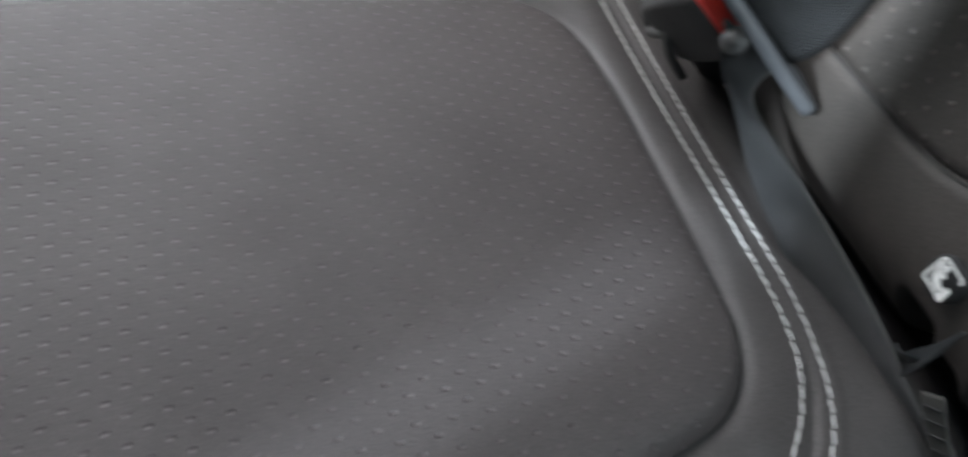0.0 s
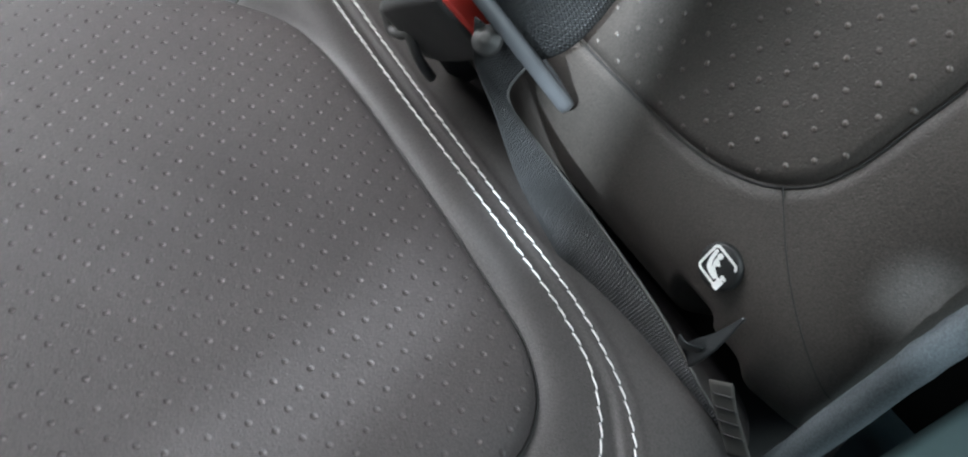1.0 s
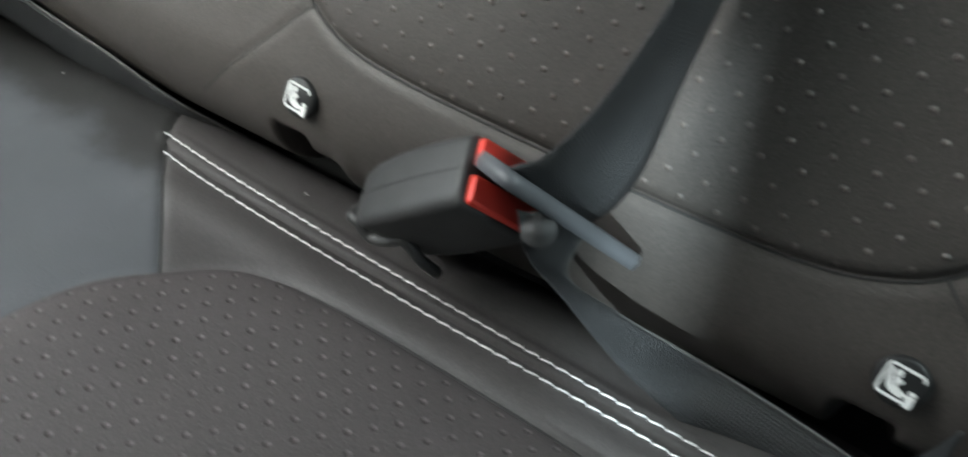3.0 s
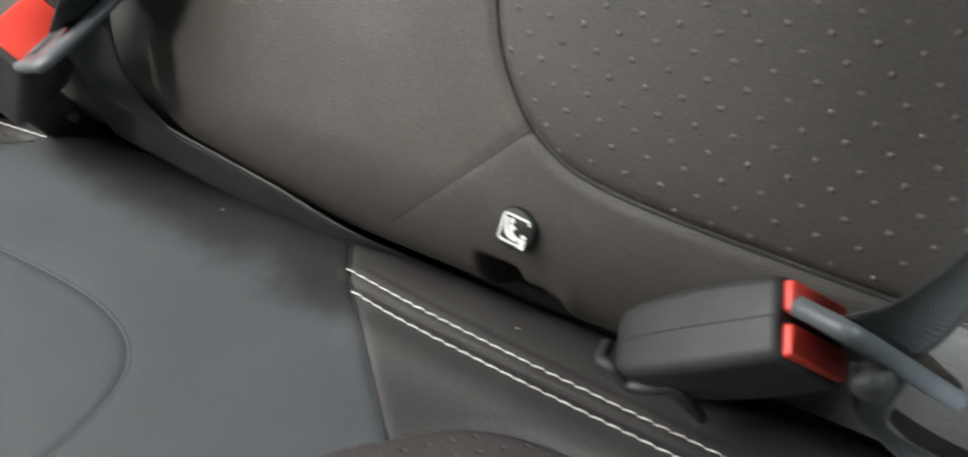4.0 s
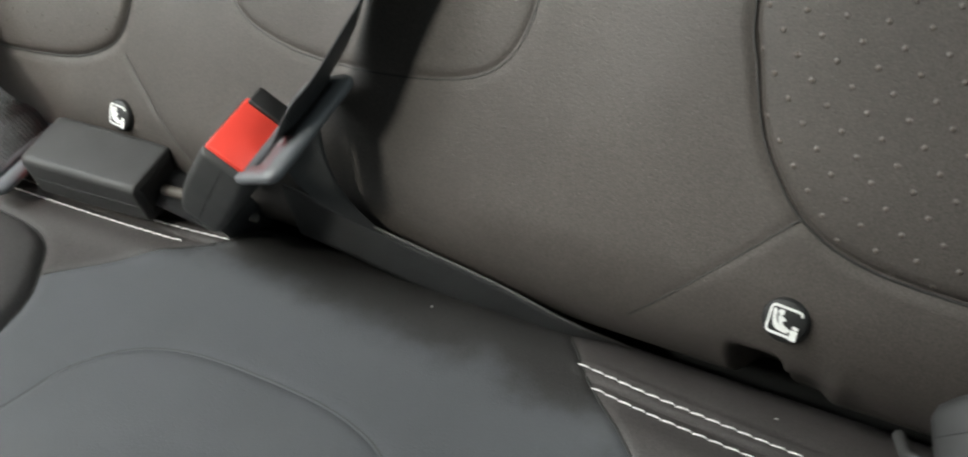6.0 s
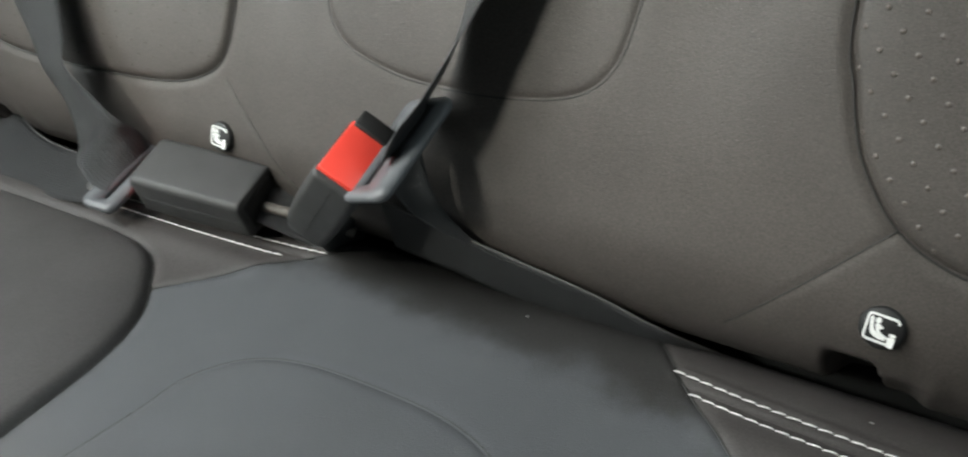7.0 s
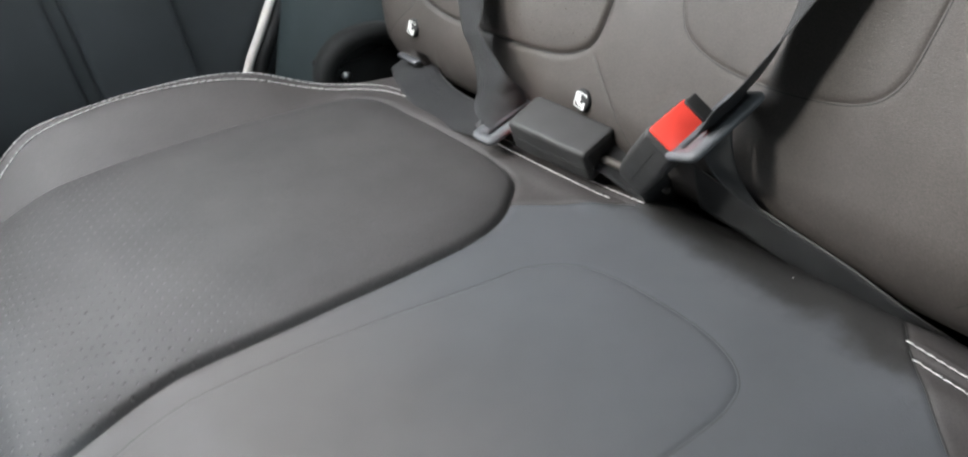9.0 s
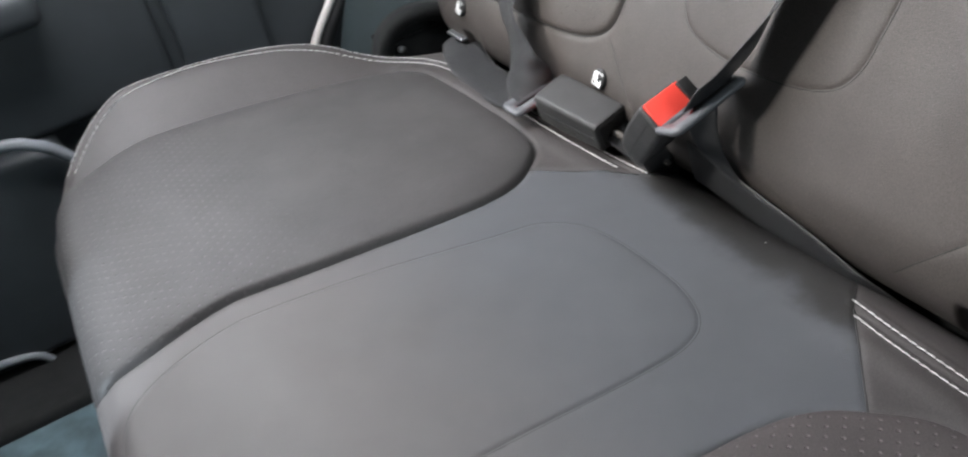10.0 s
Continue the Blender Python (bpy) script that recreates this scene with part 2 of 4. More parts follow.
def rounded_box(x0, x1, y0, y1, z0, z1, r, seg=2, shape=None):
    """A box with rounded edges; shape moves its corners before rounding."""
    bm = bmesh.new()
    bmesh.ops.create_cube(bm, size=1.0)
    for v in bm.verts:
        v.co = Vector((x0 if v.co.x < 0 else x1, y0 if v.co.y < 0 else y1, z0 if v.co.z < 0 else z1))
        if shape:
            v.co = shape(v.co)
    bmesh.ops.bevel(bm, geom=bm.edges[:], offset=r, segments=seg, profile=0.6, affect="EDGES")
    return bm


def frame_matrix(origin, a, w):
    """Local x along a, local y along w, local z square to both."""
    a = Vector(a).normalized()
    w = Vector(w)
    w = (w - a * w.dot(a)).normalized()
    t = a.cross(w)
    return Matrix(((a.x, w.x, t.x, origin[0]), (a.y, w.y, t.y, origin[1]), (a.z, w.z, t.z, origin[2]), (0, 0, 0, 1)))


def spline(points, count, closed=False):
    """Points of a smooth curve through the given ones, evenly spaced."""
    p = np.asarray(points, float)
    k = len(p)
    out = []
    last = k if closed else k - 1
    for i in range(last):
        if closed:
            a, b, c, d = p[i - 1], p[i], p[(i + 1) % k], p[(i + 2) % k]
        else:
            b, c = p[i], p[i + 1]
            a = p[i - 1] if i else 2 * b - c
            d = p[i + 2] if i + 2 < k else 2 * c - b
        for s in np.linspace(0, 1, 24, endpoint=False):
            out.append(0.5 * (2 * b + (c - a) * s + (2 * a - 5 * b + 4 * c - d) * s * s + (3 * b - a - 3 * c + d) * s ** 3))
    out.append(p[0] if closed else p[-1])
    out = np.array(out)
    run = np.concatenate([[0], np.cumsum(np.linalg.norm(np.diff(out, axis=0), axis=1))])
    want = np.linspace(0, run[-1], count, endpoint=not closed)
    return np.stack([np.interp(want, run, out[:, j]) for j in range(p.shape[1])], 1)


def line_distance(pts, line):
    """Distance of every point from a polyline."""
    best = np.full(len(pts), 9.0)
    for a, b in zip(line[:-1], line[1:]):
        ab = b - a
        s = np.clip(((pts - a) @ ab) / max(ab @ ab, 1e-12), 0, 1)
        best = np.minimum(best, np.linalg.norm(pts - a - s[:, None] * ab, axis=1))
    return best


def inside(pts, poly):
    """Which points lie inside a polygon."""
    res = np.zeros(len(pts), bool)
    for (x1, y1), (x2, y2) in zip(poly, np.roll(poly, -1, axis=0)):
        cross = (y1 > pts[:, 1]) != (y2 > pts[:, 1])
        res ^= cross & (pts[:, 0] < (x2 - x1) * (pts[:, 1] - y1) / (y2 - y1 + 1e-15) + x1)
    return res


def sstep(v, a, b):
    s = np.clip((v - a) / (b - a), 0, 1)
    return s * s * (3 - 2 * s)


def mirror(points):
    return [(-x, y) for x, y in points][::-1]


# ---- plan of the seat, in metres ----
# cushion panels, seen from above (x across the car, y rearwards); backrest panels in x and height along the slope
RIGHT_INSERT = [(0.179, -0.117), (0.199, -0.091), (0.226, -0.068), (0.268, -0.060), (0.35, -0.060), (0.425, -0.063), (0.462, -0.067), (0.489, -0.081), (0.505, -0.108),
                (0.5225, -0.18), (0.532, -0.30), (0.528, -0.40), (0.520, -0.46), (0.508, -0.494), (0.48, -0.5095), (0.34, -0.5115), (0.20, -0.5115), (0.168, -0.503), (0.168, -0.47), (0.170, -0.37), (0.168, -0.26), (0.169, -0.16)]
LEFT_INSERT = mirror(RIGHT_INSERT)
MID_INSERT = [(-0.118, -0.17), (-0.113, -0.138), (-0.093, -0.112), (-0.059, -0.099), (-0.003, -0.096), (0.036, -0.099), (0.066, -0.110), (0.083, -0.130), (0.090, -0.167),
              (0.092, -0.26), (0.094, -0.38), (0.088, -0.47), (0.05, -0.494), (-0.03, -0.500), (-0.10, -0.494), (-0.135, -0.46), (-0.142, -0.378), (-0.136, -0.277)]
STITCH_REAR = [(0.118, -0.017), (0.16, -0.021), (0.22, -0.0245), (0.30, -0.0275), (0.38, -0.0295), (0.44, -0.031), (0.475, -0.036), (0.499, -0.043), (0.522, -0.056),
               (0.552, -0.086), (0.585, -0.14), (0.608, -0.20), (0.622, -0.29), (0.612, -0.37), (0.588, -0.43), (0.555, -0.468)]
STITCH_FRONT = [(0.131, -0.029), (0.16, -0.033), (0.22, -0.0365), (0.30, -0.0390), (0.38, -0.0395), (0.44, -0.041), (0.470, -0.045), (0.490, -0.052), (0.512, -0.066),
                (0.541, -0.095), (0.573, -0.147), (0.596, -0.205), (0.610, -0.29), (0.600, -0.365), (0.577, -0.422), (0.545, -0.459)]
EDGE = [(0.50, 0.045), (0.535, 0.0), (0.560, -0.055), (0.60, -0.13), (0.628, -0.20), (0.642, -0.29), (0.633, -0.38), (0.606, -0.44), (0.56, -0.481), (0.48, -0.502), (0.30, -0.511), (0.0, -0.513)]
SEAM_RIGHT = [(0.100, 0.004), (0.119, -0.019), (0.131, -0.031), (0.165, -0.062), (0.197, -0.091)]
SEAM_LEFT = [(-0.105, 0.004), (-0.122, -0.019), (-0.135, -0.031), (-0.165, -0.062), (-0.195, -0.091)]
ZIP_RIGHT = 0.5 * (np.array(STITCH_REAR) + np.array(STITCH_FRONT))

RIDGE = np.array([(0.150, -0.045), (0.220, -0.0475), (0.300, -0.049), (0.380, -0.050), (0.440, -0.052), (0.480, -0.060), (0.507, -0.080)])

edge_half = spline(EDGE, 160)
edge_line = np.concatenate([edge_half, (edge_half * (-1, 1))[::-1]])


def cushion_height(p):
    """Height of the cushion's skin, without seams."""
    x, y = p[:, 0], p[:, 1]
    z = -0.052 + 0.09 * np.clip(-y - 0.02, -0.06, 0.36) - 0.02 * sstep(-y, 0.38, 0.52)
    z = z - 11.0 * np.clip(y + 0.017, 0, 0.062) ** 2
    z = z + 0.038 * sstep(np.abs(x), 0.515, 0.62) * sstep(-y, 0.04, 0.16) * (1 - 0.5 * sstep(-y, 0.36, 0.50))
    ridge = np.minimum(line_distance(p, RIDGE), line_distance(p, RIDGE * (-1, 1)))
    z = z + 0.0030 * np.exp(-((ridge / 0.012) ** 2))
    d = line_distance(p, edge_line)
    d = np.where(inside(p, edge_line), d, 0)
    r = 0.032
    q = np.clip(d, 0, r)
    return z - (r - np.sqrt(np.clip(r * r - (r - q) ** 2, 0, None))) * np.where(y > 0.0, 0.3, 1)


LEAN = radians(25)
UP = np.array([0, math.sin(LEAN), math.cos(LEAN)])
OUT = np.array([0, -math.cos(LEAN), math.sin(LEAN)])

RIGHT_BACK = [(0.166, 0.14), (0.171, 0.105), (0.179, 0.076), (0.189, 0.058), (0.202, 0.043), (0.222, 0.032), (0.25, 0.027), (0.30, 0.0245), (0.36, 0.0235), (0.41, 0.0235), (0.446, 0.0255),
              (0.470, 0.032), (0.485, 0.041), (0.497, 0.056), (0.505, 0.085), (0.512, 0.14), (0.515, 0.35), (0.50, 0.50), (0.45, 0.545), (0.34, 0.555), (0.23, 0.545), (0.178, 0.50), (0.163, 0.35)]
LEFT_BACK = [(-0.540, 0.14), (-0.530, 0.10), (-0.515, 0.065), (-0.495, 0.044), (-0.45, 0.032), (-0.406, 0.0285), (-0.319, 0.0290), (-0.262, 0.0325), (-0.230, 0.040), (-0.209, 0.053), (-0.200, 0.077),
             (-0.194, 0.12), (-0.195, 0.16), (-0.198, 0.35), (-0.215, 0.50), (-0.26, 0.545), (-0.37, 0.555), (-0.48, 0.545), (-0.53, 0.50), (-0.544, 0.35)]
MID_BACK = [(-0.128, 0.14), (-0.122, 0.10), (-0.107, 0.079), (-0.069, 0.067), (-0.023, 0.0645), (0.022, 0.068), (0.049, 0.076), (0.064, 0.092), (0.071, 0.118), (0.078, 0.17), (0.082, 0.30),
            (0.075, 0.38), (0.04, 0.41), (-0.03, 0.415), (-0.10, 0.41), (-0.132, 0.37), (-0.134, 0.28)]


def far_width(h):
    return 0.612 + 0.48 * np.clip(h, 0.0, 0.16) + 0.15 * np.clip(h, -0.05, 0.0)


def back_offset(p):
    """How far the backrest's skin stands out from its plane."""
    x, h = p[:, 0], p[:, 1]
    low = np.clip(0.014 - h, 0, 0.064) / 0.064
    o = -0.060 * (1 - np.sqrt(np.clip(1 - low ** 2, 0, None)))
    side = np.clip(x - (0.503 + 0.14 * np.clip(h, -0.05, 0.6)), 0, 0.045)
    o = o - (0.045 - np.sqrt(np.clip(0.045 ** 2 - side ** 2, 0, None))) * 0.38
    # the far end is a broader bolster
    side = np.clip(-x - (far_width(h) - 0.080), 0, 0.080)
    o = o - (0.080 - np.sqrt(np.clip(0.080 ** 2 - side ** 2, 0, None))) * 0.9
    top = np.clip(h - 0.56, 0, 0.06)
    o = o - (0.06 - np.sqrt(np.clip(0.06 ** 2 - top ** 2, 0, None)))
    # soft waist between the seat places
    o = o - 0.004 * np.exp(-((np.abs(x + 0.02) - 0.13) / 0.03) ** 2) * sstep(h, 0.05, 0.15)
    # openings of the child seat anchors
    for cx in (-0.480, -0.216, 0.1935, 0.480):
        o = o - 0.030 * np.exp(-(((x - cx) / 0.0105) ** 6)) * np.exp(-(((h + 0.040) / 0.0165) ** 8))
        o = o - 0.012 * np.exp(-(((x - cx - 0.018) / 0.012) ** 4)) * np.exp(-(((h + 0.041) / 0.010) ** 4))
        o = o + 0.0025 * np.exp(-(((x - cx - 0.036) / 0.006) ** 2)) * np.exp(-(((h + 0.032) / 0.012) ** 2))
    return o


def on_cushion(p, off):
    return np.stack([p[:, 0], p[:, 1], cushion_height(p) + off], 1)


def on_back(p, off):
    o = back_offset(p) + off
    return np.stack([p[:, 0], 0 * o, 0 * o], 1) + p[:, 1:2] * UP + o[:, None] * OUT


def insert_part(name, outline, place, puff, reach, material, parent, label, dip=0.0036):
    """A padded panel that fills its outline, pulled down along its seam."""
    ring = spline(outline, 200, closed=True)
    c = ring.mean(0)
    ks = np.concatenate([1 - np.array([0, 0.004, 0.009, 0.016, 0.026, 0.04, 0.058, 0.08, 0.11, 0.145]), np.linspace(0.82, 0.03, 30)])
    pts = np.concatenate([c + (ring - c) * k for k in ks] + [c[None]])
    d = line_distance(pts, np.concatenate([ring, ring[:1]]))
    off = puff * np.sqrt(np.clip(1 - (1 - np.clip(d / reach, 0, 1)) ** 2, 0, 1)) - dip * (1 - sstep(d, 0.0, 0.0042))
    v = place(pts, off)
    m = len(ring)
    faces = [(i * m + j, i * m + (j + 1) % m, (i + 1) * m + (j + 1) % m, (i + 1) * m + j) for i in range(len(ks) - 1) for j in range(m)]
    e = (len(ks) - 1) * m
    faces += [(e + j, e + (j + 1) % m, len(pts) - 1) for j in range(m)]
    me = mesh_from(name, v, faces, material, pts)
    ob = child(name, me, parent, label)
    return ob


def hollow(p, outlines, depth):
    """The bed under the padded panels, and the seam valley round them."""
    off = np.zeros(len(p))
    for o in outlines:
        ring = spline(o, 120, closed=True)
        line = np.concatenate([ring, ring[:1]])
        near = (p[:, 0] > ring[:, 0].min() - 0.03) & (p[:, 0] < ring[:, 0].max() + 0.03) & (p[:, 1] > ring[:, 1].min() - 0.03) & (p[:, 1] < ring[:, 1].max() + 0.03)
        q = p[near]
        d = line_distance(q, line)
        isin = inside(q, ring)
        off[near] += np.where(isin, -0.0015 - depth * sstep(d, 0.0015, 0.0060), -0.0015 * np.exp(-((d / 0.0030) ** 2)))
    return off


def grooves(p, lines, depth, width):
    off = np.zeros(len(p))
    for line in lines:
        off = np.minimum(off, -depth * np.exp(-((line_distance(p, line) / width) ** 2)))
    return off


def grid_faces(rows, cols):
    return [(i * cols + j, i * cols + j + 1, (i + 1) * cols + j + 1, (i + 1) * cols + j) for i in range(rows - 1) for j in range(cols - 1)]


# ---- seat cushion ----
cushion = thing("rear_seat_cushion", "black leatherette rear bench cushion with white double stitching", "car seat")
ys = np.concatenate([np.arange(0.045, -0.135, -0.0022), np.arange(-0.135, -0.47, -0.006), np.arange(-0.47, -0.5125, -0.003)])
order = np.argsort(edge_half[:, 1])
half_w = np.interp(ys, edge_half[order, 1], edge_half[order, 0])
zip_l = ZIP_RIGHT * (-1, 1)


def cushion_panel(name, cols, material, label, left_line=None, right_line=None):
    """A stretch of the cushion's cover between two lines across the bench."""
    rows = []
    for y, w in zip(ys, half_w):
        x0 = -w if left_line is None else np.interp(-y, [-q[1] for q in left_line], [q[0] for q in left_line])
        x1 = w if right_line is None else np.interp(-y, [-q[1] for q in right_line], [q[0] for q in right_line])
        s = np.linspace(0, 1, cols)
        if left_line is None:
            s = s ** 1.25
        if right_line is None:
            s = 1 - (1 - s) ** 1.25
        rows.append(np.stack([x0 + (x1 - x0) * s, np.full(cols, y)], 1))
    p = np.concatenate(rows)
    off = hollow(p, (RIGHT_INSERT, LEFT_INSERT), 0.010) + hollow(p, (MID_INSERT,), 0.004) * 0.25
    off += grooves(p, (np.array(SEAM_RIGHT), np.array(SEAM_LEFT)), 0.0012, 0.0020)
    off += grooves(p, (ZIP_RIGHT, zip_l), 0.0016, 0.0016)
    for side in (1, -1):
        q = p * (side, 1)
        off += 0.0011 * np.exp(-((line_distance(q, np.array(STITCH_REAR)) - 0.0035) / 0.0016) ** 2) * (np.abs(q[:, 0]) > 0.1)
    v = on_cushion(p, off)
    faces = grid_faces(len(ys), cols)
    # the cover's skirt down the open sides and the front
    rim = [(len(ys) - 1) * cols + j for j in range(cols)]
    if left_line is None:
        rim = [i * cols for i in range(len(ys))] + rim[1:]
    if right_line is None:
        rim = rim + [i * cols + cols - 1 for i in range(len(ys) - 2, -1, -1)]
    n0 = len(v)
    low = v[rim] + np.array([0, 0.0, -0.16])
    v = np.concatenate([v, low])
    faces += [(rim[i], n0 + i, n0 + i + 1, rim[i + 1]) for i in range(len(rim) - 1)]
    return child(name, mesh_from(name, v, faces, material, np.concatenate([p, p[rim]])), cushion, label)


seam_r = [(0.090, 0.045), *SEAM_RIGHT, (0.190, -0.13), (0.185, -0.30), (0.185, -0.53)]
seam_l = [(-0.095, 0.045), *SEAM_LEFT, (-0.190, -0.13), (-0.185, -0.30), (-0.185, -0.53)]
cushion_panel("side_panel", 150, LEATHER, "black leatherette border panel", None, seam_l)
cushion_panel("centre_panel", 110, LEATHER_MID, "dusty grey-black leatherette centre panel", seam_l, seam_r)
cushion_panel("side_panel", 150, LEATHER, "black leatherette border panel", seam_r, None)
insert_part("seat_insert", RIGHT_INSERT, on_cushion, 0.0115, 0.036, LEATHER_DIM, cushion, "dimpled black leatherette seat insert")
insert_part("seat_insert", LEFT_INSERT, on_cushion, 0.0095, 0.038, LEATHER_LEFT, cushion, "dimpled black leatherette seat insert")
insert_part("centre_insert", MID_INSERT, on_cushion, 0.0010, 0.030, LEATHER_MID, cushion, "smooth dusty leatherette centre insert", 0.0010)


# ---- backrest ----
backrest = thing("rear_bench_back", "black leatherette rear backrest with dimpled seat inserts", "car seat")
xs = np.linspace(-0.556, 0.556, 620)
hs = np.concatenate([np.arange(-0.0498, 0.20, 0.0021), np.linspace(0.20, 0.62, 90)])
gx, gh = np.meshgrid(xs, hs)
gx = gx * np.where(gx > 0, 0.548 + 0.14 * np.clip(gh, -0.05, 0.6), far_width(gh)) / 0.556
p = np.stack([gx.ravel(), gh.ravel()], 1)
SEAMS_BACK = [[(0.202, 0.043), (0.171, 0.012), (0.146, -0.012), (0.134, -0.023)], [(-0.204, 0.043), (-0.175, 0.012), (-0.152, -0.012), (-0.142, -0.023)],
              [(0.483, 0.040), (0.502, 0.022), (0.525, 0.004), (0.545, -0.012)], [(-0.486, 0.040), (-0.502, 0.022), (-0.525, 0.004), (-0.545, -0.012)]]
off = hollow(p, (RIGHT_BACK, LEFT_BACK), 0.010) + hollow(p, (MID_BACK,), 0.004) * 0.22 + grooves(p, [np.array(s) for s in SEAMS_BACK], 0.0006, 0.0016)
v = on_back(p, off)
cols = len(xs)
faces = [f[::-1] for f in grid_faces(len(hs), cols)]
rim = [i * cols for i in range(len(hs) - 1, -1, -1)] + list(range(1, cols)) + [i * cols + cols - 1 for i in range(1, len(hs))] + [(len(hs) - 1) * cols + j for j in range(cols - 2, 0, -1)]
n0 = len(v)
v = np.concatenate([v, v[rim] - OUT * 0.07])
faces += [(rim[i], rim[(i + 1) % len(rim)], n0 + (i + 1) % len(rim), n0 + i) for i in range(len(rim))]
child("cover", mesh_from("cover", v, faces, LEATHER_BACK, np.concatenate([p, p[rim]])), backrest, "black leatherette backrest cover")
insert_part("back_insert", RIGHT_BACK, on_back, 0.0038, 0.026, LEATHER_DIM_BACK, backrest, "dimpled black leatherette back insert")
insert_part("back_insert", LEFT_BACK, on_back, 0.0034, 0.030, LEATHER_FAR_BACK, backrest, "dimpled black leatherette back insert", 0.0026)
insert_part("centre_back_insert", MID_BACK, on_back, 0.0010, 0.03, LEATHER_BACK, backrest, "smooth black leatherette centre insert", 0.0009)


def tube(points, radius, count=80, sides=8):
    """A round cord along a curve."""
    c = spline(points, count)
    bm = bmesh.new()
    tan = np.gradient(c, axis=0)
    rings = []
    ref = Vector((0.1, 0.2, 1))
    for q, t in zip(c, tan):
        t = Vector(t).normalized()
        a = t.cross(ref).normalized()
        b = t.cross(a)
        rings.append([bm.verts.new(Vector(q) + radius * (math.cos(k) * a + math.sin(k) * b)) for k in np.linspace(0, 2 * math.pi, sides, endpoint=False)])
    for r0, r1 in zip(rings[:-1], rings[1:]):
        for i in range(sides):
            bm.faces.new((r0[i], r0[(i + 1) % sides], r1[(i + 1) % sides], r1[i]))
    bm.faces.new(rings[0][::-1])
    bm.faces.new(rings[-1])
    return bm


edge_points = [(0.5446, -0.0054, -0.10), (0.5495, 0.0014, -0.05), (0.5570, 0.0082, 0.0), (0.5652, 0.015, 0.05), (0.582, 0.040, 0.13), (0.611, 0.099, 0.27), (0.650, 0.224, 0.54)]
part("edge_piping", tube(edge_points, 0.0068), LEATHER_DARK, backrest, "rolled edge piping of the backrest")


def seam_cord(name, line, place, parent, closed=False, sunk=-0.0006, r=0.0007):
    q = spline(line, 160 if closed else 60, closed)
    if closed:
        q = np.concatenate([q, q[:1]])
    part(name, tube([tuple(c) for c in place(q, np.full(len(q), sunk))], r, len(q) * 2, 6), SEAM, parent, "dark seam line")


for line in SEAMS_BACK:
    seam_cord("seam", line, on_back, backrest, sunk=-0.0006, r=0.0004)
for line in (RIGHT_BACK, LEFT_BACK, MID_BACK):
    seam_cord("seam", line, on_back, backrest, True, -0.0012 if line is not MID_BACK else -0.0005, 0.0006 if line is not MID_BACK else 0.0005)
SEAM_CORNER = [(0.5035, -0.096), (0.507, -0.086), (0.513, -0.078), (0.522, -0.071)]
for line in (SEAM_RIGHT, SEAM_LEFT, SEAM_CORNER):
    seam_cord("seam", line, on_cushion, cushion, sunk=-0.0010, r=0.0006)
for line in (RIGHT_INSERT, LEFT_INSERT, MID_INSERT):
    seam_cord("seam", line, on_cushion, cushion, True, -0.0013 if line is not MID_INSERT else -0.0006, 0.0006 if line is not MID_INSERT else 0.0004)

# ---- stitching: short white threads laid along the seams ----


def stitch_mesh():
    bm = bmesh.new()
    n = 6
    prof = [(-0.0035, 0.00012, -0.0006), (-0.0027, 0.00038, 0.0001), (0.0, 0.00046, 0.0002), (0.0027, 0.00038, 0.0001), (0.0035, 0.00012, -0.0006)]
    rings = [[bm.verts.new((x, r * math.cos(a), z + r * math.sin(a))) for a in np.linspace(0, 2 * math.pi, n, endpoint=False)] for x, r, z in prof]
    for r0, r1 in zip(rings[:-1], rings[1:]):
        for i in range(n):
            bm.faces.new((r0[i], r1[i], r1[(i + 1) % n], r0[(i + 1) % n]))
    me = bpy.data.meshes.new("stitch")
    bm.normal_update()
    bm.to_mesh(me)
    bm.free()
    me.materials.append(THREAD)
    me.polygons.foreach_set("use_smooth", np.ones(len(me.polygons), dtype=bool))
    return me


STITCH = stitch_mesh()
rng = random.Random(4)


def stitch_places(points):
    c = np.asarray(points, float)
    run = np.linalg.norm(np.diff(spline(c, 400), axis=0), axis=1).sum()
    q = spline(c, int(run / 0.0073))
    p3 = on_cushion(q, np.full(len(q), 0.0007))
    eps = np.array([[0.003, 0], [0, 0.003]])
    nx = (cushion_height(q + eps[0]) - cushion_height(q - eps[0])) / 0.006
    ny = (cushion_height(q + eps[1]) - cushion_height(q - eps[1])) / 0.006
    tan = np.gradient(p3, axis=0)
    res = []
    for i in range(len(q)):
        up = Vector((-nx[i], -ny[i], 1)).normalized()
        t = Vector(tan[i]).normalized()
        t = Matrix.Rotation(radians(7 + rng.uniform(-3, 3)), 3, up) @ t
        side = up.cross(t).normalized()
        up = t.cross(side)
        res.append(Matrix(((t.x, side.x, up.x, p3[i][0]), (t.y, side.y, up.y, p3[i][1]), (t.z, side.z, up.z, p3[i][2]), (0, 0, 0, 1))))
    return res


for path in (STITCH_REAR, STITCH_FRONT):
    for m in stitch_places(path):
        child("stitch", STITCH, cushion, at=m)
